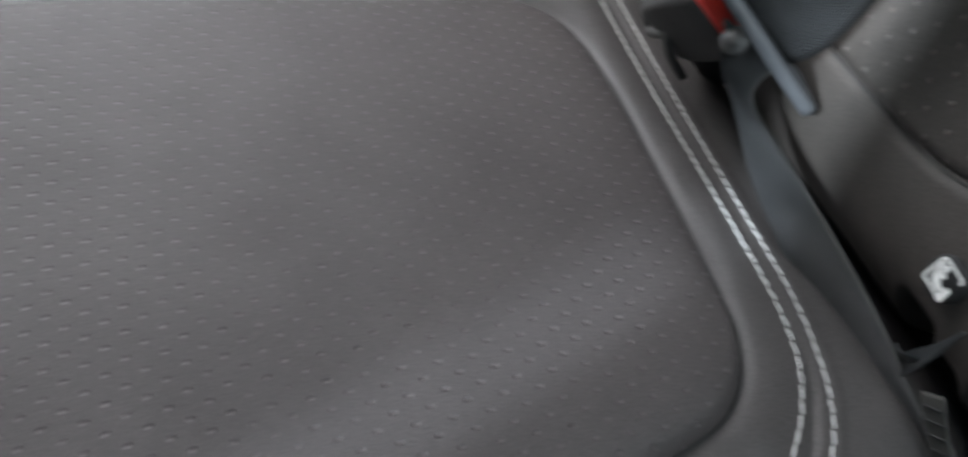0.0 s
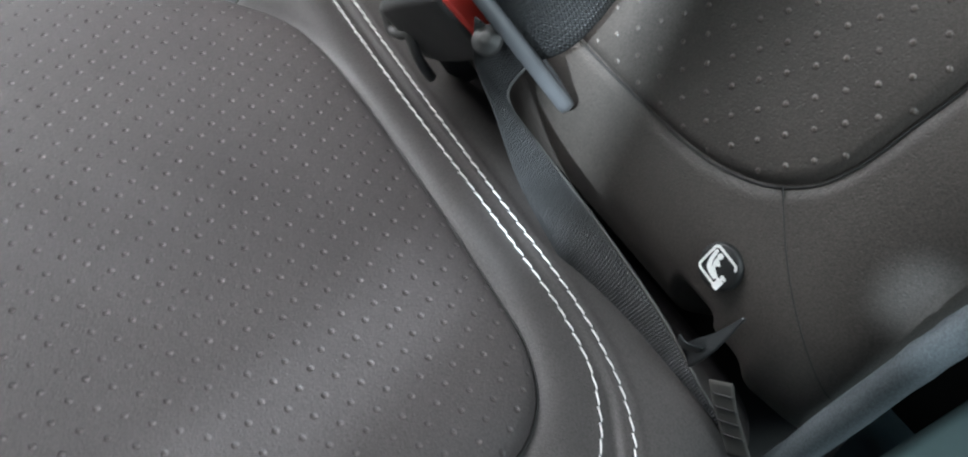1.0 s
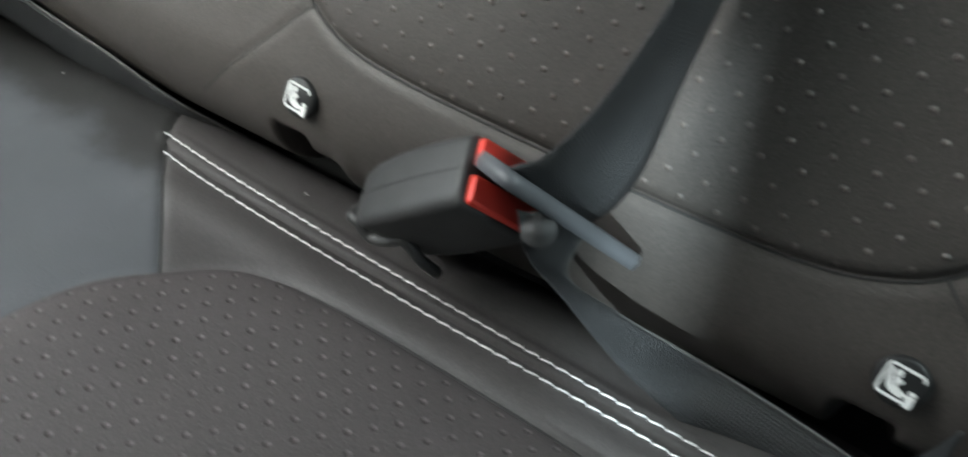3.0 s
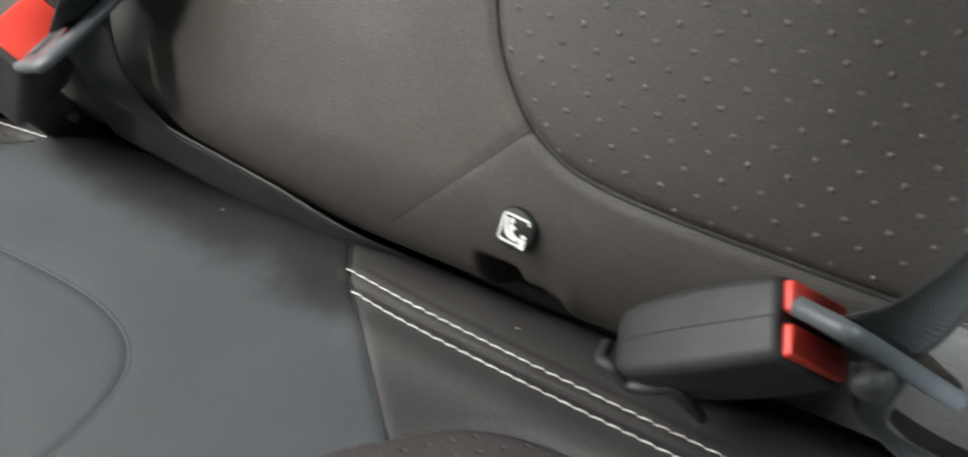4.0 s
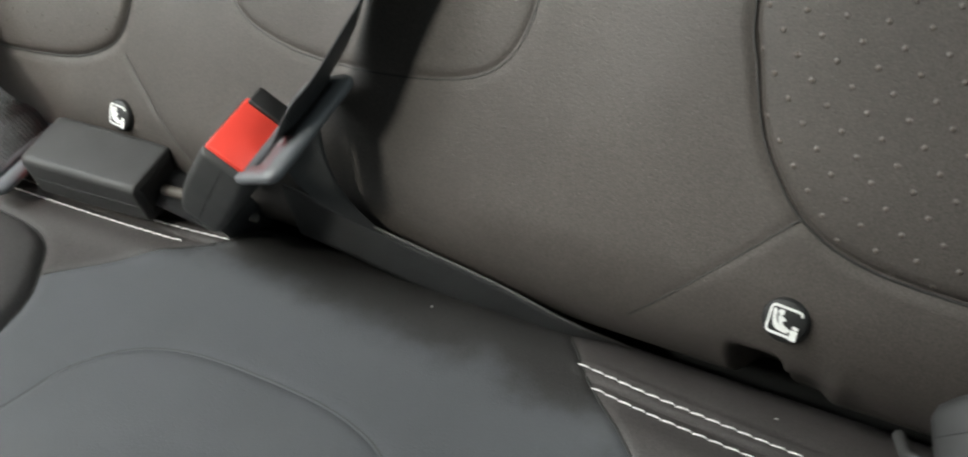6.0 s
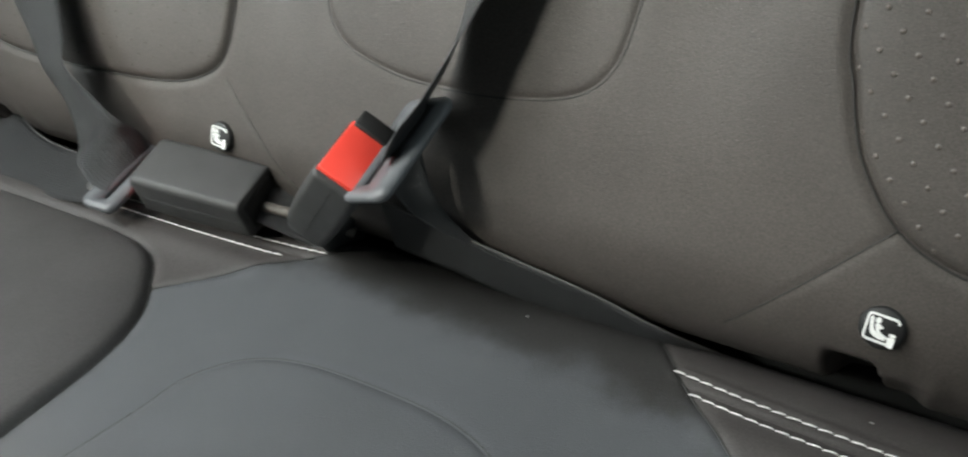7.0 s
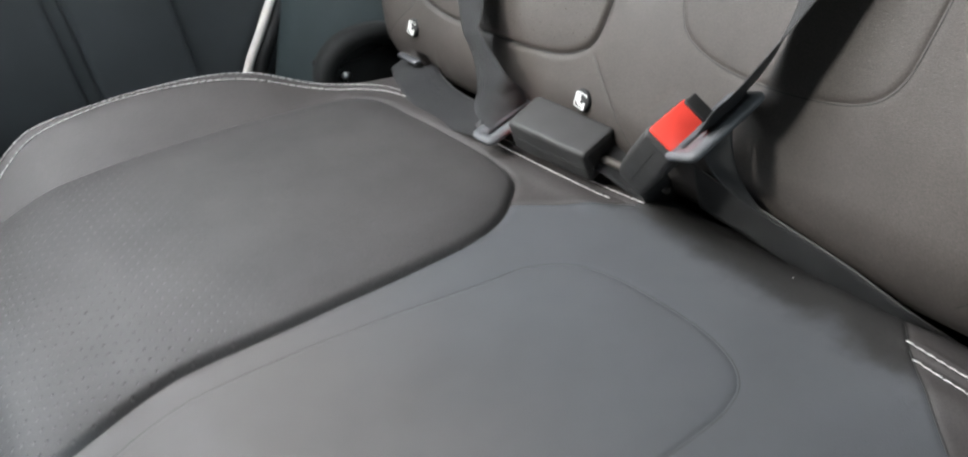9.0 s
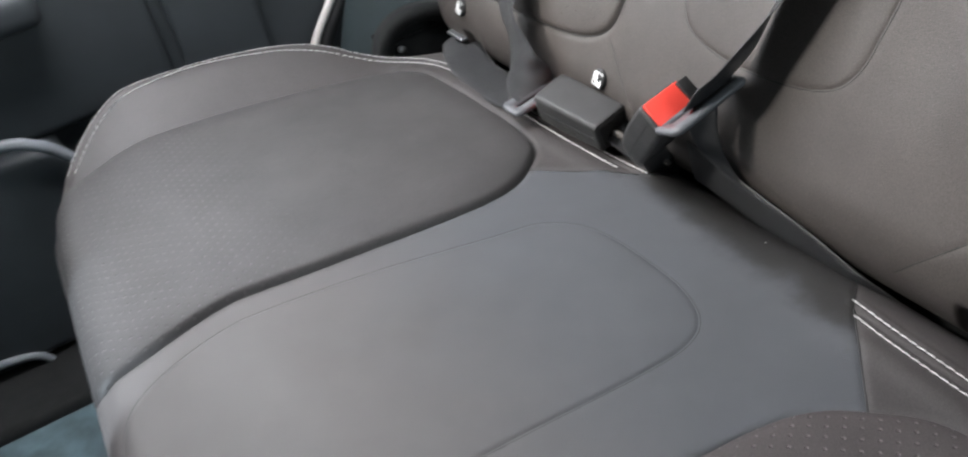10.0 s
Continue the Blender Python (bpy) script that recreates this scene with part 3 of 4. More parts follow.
for path in (STITCH_REAR, STITCH_FRONT):
    vs, fs = [], []
    base = [v.co.copy() for v in STITCH.vertices]
    polys = [tuple(f.vertices) for f in STITCH.polygons]
    left = [(-x, y) for x, y in path]
    left[0] = (-0.122, -0.017) if path is STITCH_REAR else (-0.147, -0.0315)
    for m in stitch_places(left):
        k = len(vs)
        vs += [m @ c for c in base]
        fs += [tuple(k + i for i in f) for f in polys]
    tagged(child("stitch_line", mesh_from("stitch_line", vs, fs, THREAD), cushion, "white thread stitching"), kind="stuff")


# ---- child seat anchor tags on the backrest ----


def anchor_tag(x, h):
    centre = on_back(np.array([[x, h]]), np.array([0.0012]))[0]
    m = frame_matrix(centre, (1, 0, 0), UP) @ Matrix.Rotation(radians(-5), 4, "Z") @ Matrix.Diagonal((0.84, 0.84, 1, 1))
    bm = bmesh.new()
    rings = []
    for r, z in ((0.0118, -0.003), (0.0118, 0.0006), (0.0112, 0.0016), (0.0100, 0.0022)):
        rings.append([bm.verts.new((r * math.cos(a), r * math.sin(a), z)) for a in np.linspace(0, 2 * math.pi, 40, endpoint=False)])
    for r0, r1 in zip(rings[:-1], rings[1:]):
        for i in range(40):
            bm.faces.new((r0[i], r0[(i + 1) % 40], r1[(i + 1) % 40], r1[i]))
    bm.faces.new(rings[-1])
    tag = part("anchor_tag", bm, BLACK_PLASTIC, backrest, "round black plastic child seat anchor tag", m)
    # the printed sign: a rounded frame, a seat, a sitting shape and an anchor block
    z = 0.0025

    def flat(outline, name, hole=None):
        b = bmesh.new()
        if hole:
            o = [b.verts.new((px, py, z)) for px, py in outline]
            i = [b.verts.new((px, py, z)) for px, py in hole]
            for k in range(len(o)):
                b.faces.new((o[k], o[(k + 1) % len(o)], i[(k + 1) % len(o)], i[k]))
        else:
            o = [b.verts.new((px, py, z)) for px, py in outline]
            b.faces.new(o)
        r = bmesh.ops.extrude_face_region(b, geom=b.faces[:])
        for e in r["geom"]:
            if isinstance(e, bmesh.types.BMVert):
                e.co.z += 0.0003
        bmesh.ops.recalc_face_normals(b, faces=b.faces[:])
        part(name, b, WHITE_PRINT, tag, "white printed sign", smooth=False)

    def flat_open(outline, hole, name):
        b = bmesh.new()
        o = [b.verts.new((px, py, z)) for px, py in outline]
        i = [b.verts.new((px, py, z)) for px, py in hole]
        for k in range(len(o) - 1):
            b.faces.new((o[k], o[k + 1], i[k + 1], i[k]))
        r = bmesh.ops.extrude_face_region(b, geom=b.faces[:])
        for e in r["geom"]:
            if isinstance(e, bmesh.types.BMVert):
                e.co.z += 0.0003
        bmesh.ops.recalc_face_normals(b, faces=b.faces[:])
        part(name, b, WHITE_PRINT, tag, "white printed sign", smooth=False)

    def rr(w, hgt, r):
        out = []
        for cx, cy, a0 in ((w - r, hgt - r, 0), (r - w, hgt - r, 90), (r - w, r - hgt, 180), (w - r, r - hgt, 270)):
            out += [(cx + r * math.cos(radians(a0 + a)), cy + r * math.sin(radians(a0 + a))) for a in range(0, 91, 18)]
        return out

    def blob(cx, cy, rx, ry):
        return [(cx + rx * math.cos(a), cy + ry * math.sin(a)) for a in np.linspace(0, 2 * math.pi, 18, endpoint=False)]

    # the frame stays open where the block stands
    o, q = rr(0.0082, 0.0078, 0.0026), rr(0.0070, 0.0066, 0.0016)
    flat_open(o[:-4], q[:-4], "sign_frame")
    flat(spline([(-0.0064, 0.0050), (-0.0054, 0.0056), (-0.0046, 0.0044), (-0.0040, 0.0006), (-0.0024, -0.0022), (0.0004, -0.0036), (0.0030, -0.0046), (0.0028, -0.0056), (-0.0016, -0.0052), (-0.0044, -0.0036), (-0.0058, 0.0000)], 34, True), "sign_seat")
    flat(blob(-0.0024, 0.0042, 0.0015, 0.0016), "sign_disc")
    flat(spline([(-0.0034, 0.0020), (-0.0018, 0.0024), (0.0010, 0.0010), (-0.0004, -0.0002), (-0.0004, -0.0014), (0.0022, -0.0028), (0.0044, -0.0036), (0.0042, -0.0046), (0.0012, -0.0038), (-0.0020, -0.0022)], 30, True), "sign_shape")
    flat([(v[0] + 0.0060, v[1] - 0.0056) for v in rr(0.0018, 0.0028, 0.0006)], "sign_block")
    flat(blob(0.0060, -0.0016, 0.0018, 0.0009), "sign_dot")


for x, h in ((0.205, 0.0), (0.485, 0.0), (-0.206, 0.0055), (-0.488, 0.0045)):
    anchor_tag(x, h)


# ---- belts and buckles ----


def strip(name, rows, width, material, parent, label="", thick=0.0013, count=90):
    """Belt webbing: rows of centre and width direction, glided through."""
    raw = spline([tuple(r[0]) + tuple(np.asarray(r[1], float) / (np.linalg.norm(r[1]) if width else 1)) for r in rows], count)
    c, w = raw[:, :3], raw[:, 3:]
    span = np.linalg.norm(w, axis=1)
    w = w / span[:, None]
    span = np.full(count, width) if width else span
    t = np.gradient(c, axis=0)
    t /= np.linalg.norm(t, axis=1)[:, None]
    if width:
        w = w - (w * t).sum(1)[:, None] * t
        w /= np.linalg.norm(w, axis=1)[:, None]
    n = np.cross(t, w)
    n /= np.linalg.norm(n, axis=1)[:, None]
    run = np.concatenate([[0], np.cumsum(np.linalg.norm(np.diff(c, axis=0), axis=1))])
    us = np.linspace(-0.5, 0.5, 9)
    v, uv = [], []
    for i in range(count):
        for side, row in ((1, us), (-1, us[::-1])):
            for u in row:
                v.append(c[i] + u * span[i] * w[i] + side * n[i] * thick / 2 * (1 - 0.5 * (abs(u) > 0.49)))
                uv.append((u * 0.047, run[i]))
    m = 2 * len(us)
    faces = [(i * m + j, i * m + (j + 1) % m, (i + 1) * m + (j + 1) % m, (i + 1) * m + j) for i in range(count - 1) for j in range(m)]
    faces += [tuple(range(m - 1, -1, -1)), tuple((count - 1) * m + j for j in range(m))]
    web = child(name, mesh_from(name, v, faces, material, uv), parent, label)
    if name == "lap_webbing":
        edge = c + 0.5 * span[:, None] * w
        part("selvage", tube([tuple(q) for q in edge[::2]], 0.0008, count, 6), BELT_EDGE, web, "paler woven edge")
    return web


def buckle(origin, a, w, length, wide, thick, label, centred, square=False, guide=False):
    """Housing behind its face at the origin; the tongue enters along -a."""
    m = frame_matrix(origin, a, w)
    ob = thing("seat_belt_buckle", label, "seat belt", m, group="rear seat belt buckles")

    def loft(grow, z_squash, stops):
        """Rounded sections from the face to the tail, tail narrower and bowed."""
        bm = bmesh.new()
        rings = []
        for q, sw, st in stops:
            hw, ht = wide / 2 * sw + grow, thick / 2 * st * z_squash + grow
            r = min(0.0048, hw * 0.9, ht * 0.9)
            ring = []
            for cy, cz, a0 in ((hw - r, ht - r, 0), (r - hw, ht - r, 90), (r - hw, r - ht, 180), (hw - r, r - ht, 270)):
                ring += [bm.verts.new((q * length, cy + r * math.cos(radians(a0 + k)), cz + r * math.sin(radians(a0 + k)))) for k in range(0, 91, 18)]
            rings.append(ring)
        k = len(rings[0])
        for r0, r1 in zip(rings[:-1], rings[1:]):
            for e in range(k):
                bm.faces.new((r0[e], r0[(e + 1) % k], r1[(e + 1) % k], r1[e]))
        bm.faces.new(rings[0][::-1])
        bm.faces.new(rings[-1])
        bmesh.ops.recalc_face_normals(bm, faces=bm.faces[:])
        return bm

    stops = [(0.0, 0.93, 0.90), (-0.012, 0.98, 0.97), (-0.04, 1.0, 1.0), (-0.20, 1.03, 1.03), (-0.42, 1.05, 1.05), (-0.65, 1.03, 1.03), (-0.85, 0.97, 0.96), (-0.95, 0.90, 0.86), (-1.0, 0.80, 0.70)]
    if square:
        stops = [(0.0, 0.95, 0.92), (-0.015, 0.99, 0.98), (-0.05, 1.0, 1.0), (-0.40, 1.0, 1.0), (-0.94, 0.97, 0.94), (-0.985, 0.96, 0.92), (-1.0, 0.93, 0.88)]
        part("tail_mouth", rounded_box(-length - 0.0012, -length + 0.004, -wide * 0.36, wide * 0.36, -thick * 0.30, thick * 0.30, 0.001), BLACK_PLASTIC, ob, "dark open end of the housing")
    if guide:
        part("guide", rounded_box(-0.010, 0.0055, wide / 2 - 0.007, wide / 2 + 0.004, -thick / 2 + 0.006, thick / 2 - 0.003, 0.0015), BLACK_PLASTIC, ob, "black guide behind the button")
    part("housing", loft(0.0, 1.0, stops), GREY_PLASTIC, ob)
    # joint of the two half shells
    part("joint", loft(0.00025, 0.0, [(q, sw, 0.0) for q, sw, st in stops[1:]]), BLACK_PLASTIC, ob, "dark joint between the shells")
    if centred:
        part("release_button", rounded_box(-0.004, 0.0035, -wide / 2 + 0.004, wide / 2 - 0.004, 0.002, thick / 2 - 0.002, 0.0012), RED_PLASTIC, ob, "red release button")
        part("release_button", rounded_box(-0.004, 0.0035, -wide / 2 + 0.004, wide / 2 - 0.004, -thick / 2 + 0.002, -0.002, 0.0012), RED_PLASTIC, ob, "red release button")
    else:
        part("release_button", rounded_box(-0.004, 0.0030, -wide / 2 + 0.004, wide / 2 - 0.004, -thick / 2 + 0.0055, thick / 2 - 0.0015, 0.0012), RED_PLASTIC, ob, "red release button")
    return ob


def tongue(parent, origin, u, w, head_w, head_l, neck, half=0.0026):
    """Latch plate with a plastic head and a slot for the webbing. u leads out of the buckle, w runs along the slot."""
    m = frame_matrix(origin, u, w)
    bm = bmesh.new()

    def ring(x0, x1, y0, y1, r, z):
        out = []
        for cx, cy, a0 in ((x1 - r, y1 - r, 0), (x0 + r, y1 - r, 90), (x0 + r, y0 + r, 180), (x1 - r, y0 + r, 270)):
            out += [bm.verts.new((cx + r * math.cos(radians(a0 + q)), cy + r * math.sin(radians(a0 + q)), z)) for q in range(0, 91, 15)]
        return out

    hw = head_w / 2
    o = [ring(0, head_l, -hw, hw, 0.006, -half), ring(-0.001, head_l + 0.001, -hw - 0.001, hw + 0.001, 0.007, 0.0), ring(0, head_l, -hw, hw, 0.006, half)]
    sx0, sx1 = head_l * 0.34, head_l * 0.52
    i = [ring(sx0, sx1, -hw * 0.78, hw * 0.78, 0.0020, -half), ring(sx0, sx1, -hw * 0.78, hw * 0.78, 0.0020, half)]
    k = len(o[0])
    for r0, r1 in ((o[0], o[1]), (o[1], o[2]), (o[2], i[1]), (i[1], i[0]), (i[0], o[0])):
        for j in range(k):
            bm.faces.new((r0[j], r0[(j + 1) % k], r1[(j + 1) % k], r1[j]))
    bmesh.ops.recalc_face_normals(bm, faces=bm.faces[:])
    head = part("tongue", bm, TONGUE_PLASTIC, parent, "grey plastic belt tongue with a slot", m)
    if neck:
        part("latch_plate", rounded_box(-neck, 0.006, -0.012, 0.012, -0.0012, 0.0012, 0.0006), METAL, head, "bright steel latch plate")
    return head


# near seat place
w_r = (0.51, 0.54, -0.66)
a_r = (0.79, 0.0, 0.61)
near_buckle = buckle((0.3345, -0.0245, 0.0288), a_r, w_r, 0.072, 0.040, 0.030, "charcoal plastic belt buckle with a red button, fastened", True)
near_belt = thing("seat_belt", "black webbing three-point belt fastened in its buckle", "seat belt", group="rear seat belts")
tongue(near_belt, (0.3455, -0.0128, 0.020), (0.85, -0.46, 0.30), (0.64, 0.43, -0.64), 0.075, 0.026, 0, 0.0033)

NEAR_LAP = (((0.350, -0.039, 0.037), (0.367, -0.017, 0.020)), ((0.355, -0.039, 0.017), (0.365, -0.025, 0.000)), ((0.371, -0.036, 0.000), (0.386, -0.018, -0.015)), ((0.394, -0.034, -0.022), (0.411, -0.015, -0.021)),
            ((0.412, -0.026, -0.043), (0.439, -0.015, -0.024)), ((0.437, -0.016, -0.067), (0.479, -0.013, -0.034)), ((0.474, -0.008, -0.088), (0.511, -0.013, -0.045)), ((0.515, 0.002, -0.11), (0.545, -0.004, -0.068)))
strip("lap_webbing", [(tuple((np.array(a) + b) / 2), tuple(np.array(b) - a)) for a, b in NEAR_LAP], 0, BELT, near_belt, "", 0.0013, 130)
strip("shoulder_webbing", [((0.353, -0.024, 0.032), w_r), ((0.364, -0.016, 0.044), (0.40, 0.65, -0.62)), ((0.376, 0.000, 0.080), (0.10, 0.80, -0.55)), ((0.385, 0.030, 0.130), (0.00, 0.85, -0.50)),
                           ((0.398, 0.085, 0.230), (0.3, 0.85, -0.35)), ((0.43, 0.21, 0.50), (1, 0.1, 0.05)), ((0.44, 0.28, 0.66), (1, 0, 0))], 0.047, BELT, near_belt)
# sewn label and end piece of the near belt
strip("label", [((0.516, -0.014, -0.030), (0.75, 0.2, 0.5)), ((0.524, -0.014, -0.040), (0.75, 0.2, 0.5)), ((0.538, -0.012, -0.056), (0.75, 0.2, 0.5))], 0.011, LABEL_CLOTH, near_belt, "grey sewn label with printed lines", 0.0010, 20)
for k in range(4):
    b = np.array((0.520, -0.0152, -0.034)) + np.array((0.0040, 0.0004, -0.0048)) * k
    strip("printed_bar", [(tuple(b - np.array((0.0042, 0.0011, 0.0028))), (0.6, 0.2, -0.7)), (tuple(b + np.array((0.0042, 0.0011, 0.0028))), (0.6, 0.2, -0.7))], 0.0014, BLACK_PLASTIC, near_belt, "", 0.0006, 6)


def stop_button(centre, axis, parent):
    bm = bmesh.new()
    prof = [(0.0068, 0.0), (0.0068, 0.0022), (0.0060, 0.0032), (0.0038, 0.0034), (0.0032, 0.0046), (0.0016, 0.0050)]
    rings = [[bm.verts.new((r * math.cos(a), r * math.sin(a), z)) for a in np.linspace(0, 2 * math.pi, 28, endpoint=False)] for r, z in prof]
    for r0, r1 in zip(rings[:-1], rings[1:]):
        for i in range(28):
            bm.faces.new((r0[i], r0[(i + 1) % 28], r1[(i + 1) % 28], r1[i]))
    bm.faces.new(rings[-1])
    q = Vector(axis).to_track_quat("Z", "Y").to_matrix().to_4x4()
    part("stop_button", bm, GREY_PLASTIC, parent, "round grey belt stop button", Matrix.Translation(centre) @ q)


stop_button((0.357, -0.035, 0.028), (0.30, -0.62, 0.72), near_belt)

# centre place
w_m = (0.0, 0.97, 0.24)
a_m = (0.66, -0.12, 0.74)
mid_buckle = buckle((-0.054, -0.032, 0.046), a_m, w_m, 0.080, 0.043, 0.029, "charcoal plastic belt buckle with a red button, standing upright", False, False, True)
mid_belt = thing("seat_belt", "black webbing centre belt fastened in its upright buckle", "seat belt", group="rear seat belts")
tongue(mid_belt, (-0.052, -0.016, 0.042), (0.93, -0.05, 0.30), w_m, 0.072, 0.033, 0.012)
strip("shoulder_webbing", [((-0.038, -0.014, 0.046), w_m), ((-0.030, -0.007, 0.062), w_m), ((-0.016, 0.015, 0.090), (-0.40, 0.88, -0.15)), ((0.003, 0.047, 0.145), (-0.78, 0.55, -0.2)),
                           ((0.033, 0.099, 0.239), (-0.93, 0.32, -0.1)), ((0.055, 0.204, 0.466), (-1, 0.1, 0)), ((0.07, 0.28, 0.64), (-1, 0, 0))], 0.047, BELT, mid_belt)
strip("lap_webbing", [((-0.072, -0.003, -0.024), (0, -0.22, 0.97)), ((0.006, -0.002, -0.038), (0, -0.25, 0.96)),
                      ((0.060, 0.002, -0.051), (0, -0.3, 0.94)), ((0.094, 0.010, -0.071), (0, -0.3, 0.9)), ((0.120, 0.030, -0.105), (0, -0.3, 0.9))], 0.047, BELT, mid_belt)
# the webbing drops from the slot and turns into the lap run
FOLD = (((-0.039, -0.030, 0.041), (-0.039, 0.004, 0.050)), ((-0.037, -0.025, 0.020), (-0.031, -0.006, 0.028)), ((-0.031, -0.019, 0.004), (-0.025, -0.008, 0.010)),
        ((-0.018, -0.013, -0.008), (-0.013, -0.008, -0.006)), ((0.002, -0.009, -0.016), (0.006, -0.006, -0.020)), ((0.024, -0.007, -0.022), (0.028, -0.004, -0.030)))
strip("folded_webbing", [(tuple((np.array(a) + b) / 2), tuple(np.array(b) - a)) for a, b in FOLD], 0, BELT, mid_belt, "twisted fold of the lap webbing", 0.0012, 40)

# far place
far_buckle = buckle((-0.256, -0.024, -0.020), (-0.985, -0.10, 0.06), (-0.12, 0.95, 0.20), 0.090, 0.041, 0.033, "charcoal plastic belt buckle lying on the cushion", False, True)
far_belt = thing("seat_belt", "black webbing three-point belt fastened in its lying buckle", "seat belt", group="rear seat belts")
tongue(far_belt, (-0.268, -0.026, -0.026), (-0.85, -0.10, 0.10), (-0.20, 0.96, 0.12), 0.070, 0.026, 0.012)
strip("shoulder_webbing", [((-0.283, -0.026, -0.024), (-0.20, 0.96, 0.12)), ((-0.294, -0.027, -0.010), (0.5, 0.8, 0.2)), ((-0.3055, -0.0255, 0.0068), (0.96, 0.10, 0.25)), ((-0.333, -0.0154, 0.0308), (0.90, -0.26, 0.35)),
                           ((-0.347, -0.0068, 0.047), (0.96, -0.12, 0.25)), ((-0.360, 0.005, 0.0677), (0.985, -0.015, 0.16)), ((-0.381, 0.0233, 0.102), (0.96, 0.26, -0.02)), ((-0.397, 0.0442, 0.147), (0.65, 0.75, -0.2)),
                           ((-0.44, 0.10, 0.25), (0.75, 0.62, -0.15)), ((-0.50, 0.22, 0.48), (0.95, 0.3, 0)), ((-0.53, 0.30, 0.65), (1, 0, 0))], 0.047, BELT, far_belt, count=130)
strip("lap_webbing", [((-0.283, -0.026, -0.024), (-0.20, 0.96, 0.12)), ((-0.310, -0.028, -0.037), (-0.1, 0.98, 0.12)), ((-0.36, -0.029, -0.0455), (0.0, 0.99, 0.05)), ((-0.43, -0.024, -0.047), (0.05, 0.99, 0.0)),
                      ((-0.49, -0.008, -0.046), (0.25, 0.95, 0.1)), ((-0.56, 0.02, -0.055), (0.3, 0.85, 0.4))], 0.047, BELT, far_belt)

stop_button((-0.314, -0.036, -0.0365), (-0.1, -0.3, 0.95), far_belt)
part("anchor_plate", rounded_box(-0.535, -0.495, -0.004, 0.012, -0.040, -0.036, 0.0015), METAL, far_belt, "bright steel belt anchor plate")

# buckle straps that lead into the crease
for a, b, ob in (((0.280, -0.020, -0.006), (0.286, 0.016, -0.060), near_buckle), ((-0.103, -0.020, -0.020), (-0.125, 0.01, -0.07), mid_buckle), ((-0.170, -0.014, -0.026), (-0.120, 0.0, -0.052), far_buckle)):
    inv = ob.matrix_world.inverted()
    a, b = Vector(a), Vector(b)
    rows = [(tuple(inv @ a.lerp(b, s)), tuple(inv.to_3x3() @ Vector((0.3, 0.9, 0.2)))) for s in (-0.1, 0.3, 0.7, 1.0)]
    strip("buckle_strap", rows, 0.026, BELT, ob, "black webbing buckle strap", 0.002, 24)

inv = far_buckle.matrix_world.inverted()
part("stalk", tube([tuple(inv @ Vector(q)) for q in ((-0.172, -0.016, -0.028), (-0.150, -0.012, -0.031), (-0.128, -0.006, -0.036), (-0.108, 0.002, -0.046))], 0.0036, 30, 10), STALK, far_buckle, "brown-grey sheathed buckle stalk")

# loop of cord under the near buckle, and the lip of the outer anchor slot
lip = thing("buckle_cord", "dark grey cord loop under a belt buckle", "cord")
part("loop", tube([(0.258, -0.018, -0.026), (0.263, -0.033, -0.018), (0.269, -0.036, -0.016), (0.276, -0.036, -0.022), (0.286, -0.036, -0.018), (0.294, -0.036, -0.013), (0.301, -0.034, -0.022), (0.303, -0.026, -0.036)], 0.0027, 60), GREY_PLASTIC, lip)
lip = thing("crease_flap", "folded dark plastic lip at the anchor slot", "flap")
strip("flap", [((0.496, -0.012, -0.042), (0.010, -0.004, 0.003)), ((0.500, -0.013, -0.030), (0.011, -0.006, 0.004)), ((0.505, -0.011, -0.016), (0.006, -0.003, 0.002)), ((0.508, -0.007, -0.002), (0.001, -0.0004, 0.0002))], 0, GLOSS_BLACK, lip, "", 0.0010, 30)
strip("fold", [((0.490, -0.013, -0.034), (0.002, -0.004, 0.010)), ((0.496, -0.016, -0.030), (0.002, -0.003, 0.008)), ((0.502, -0.014, -0.027), (0.001, -0.001, 0.006))], 0, GLOSS_BLACK, lip, "", 0.0010, 20)

# a few specks of lint on the bench
lint = thing("lint", "white specks of lint on the bench cushion", "lint", kind="stuff")
for x, y, turn, place in ((0.2085, -0.0085, 0.4, on_cushion), (0.027, -0.014, 1.3, on_cushion), (-0.1955, 0.155, 0.9, on_back)):
    d = 0.0008 * np.array((math.cos(turn), math.sin(turn)))
    q = place(np.array((x, y)) + np.outer((-1, 0, 1), d), np.array((0.0014, 0.0017, 0.0014)))
    part("speck", tube([tuple(c) for c in q], 0.00024, 8, 6), THREAD, lint)

# ---- anchor openings: dark slots with a folded leatherette lip ----
for x in (0.195, 0.497, -0.215, -0.475):
    slot = thing("anchor_bar", "steel child seat anchor bar in the crease", "anchor", group="child seat anchors")
    part("bar", tube([(x - 0.02, 0.034, -0.052), (x, 0.030, -0.050), (x + 0.02, 0.034, -0.052)], 0.003, 20), METAL, slot)

# ---- cabin ----


def slab(name, x0, x1, y0, y1, z0, z1, material, label, r=0.01):
    bm = rounded_box(x0, x1, y0, y1, z0, z1, r)
    me = bpy.data.meshes.new(name)
    bm.to_mesh(me)
    bm.free()
    me.materials.append(material)
    return tagged(new(name, me), label, kind="structure")


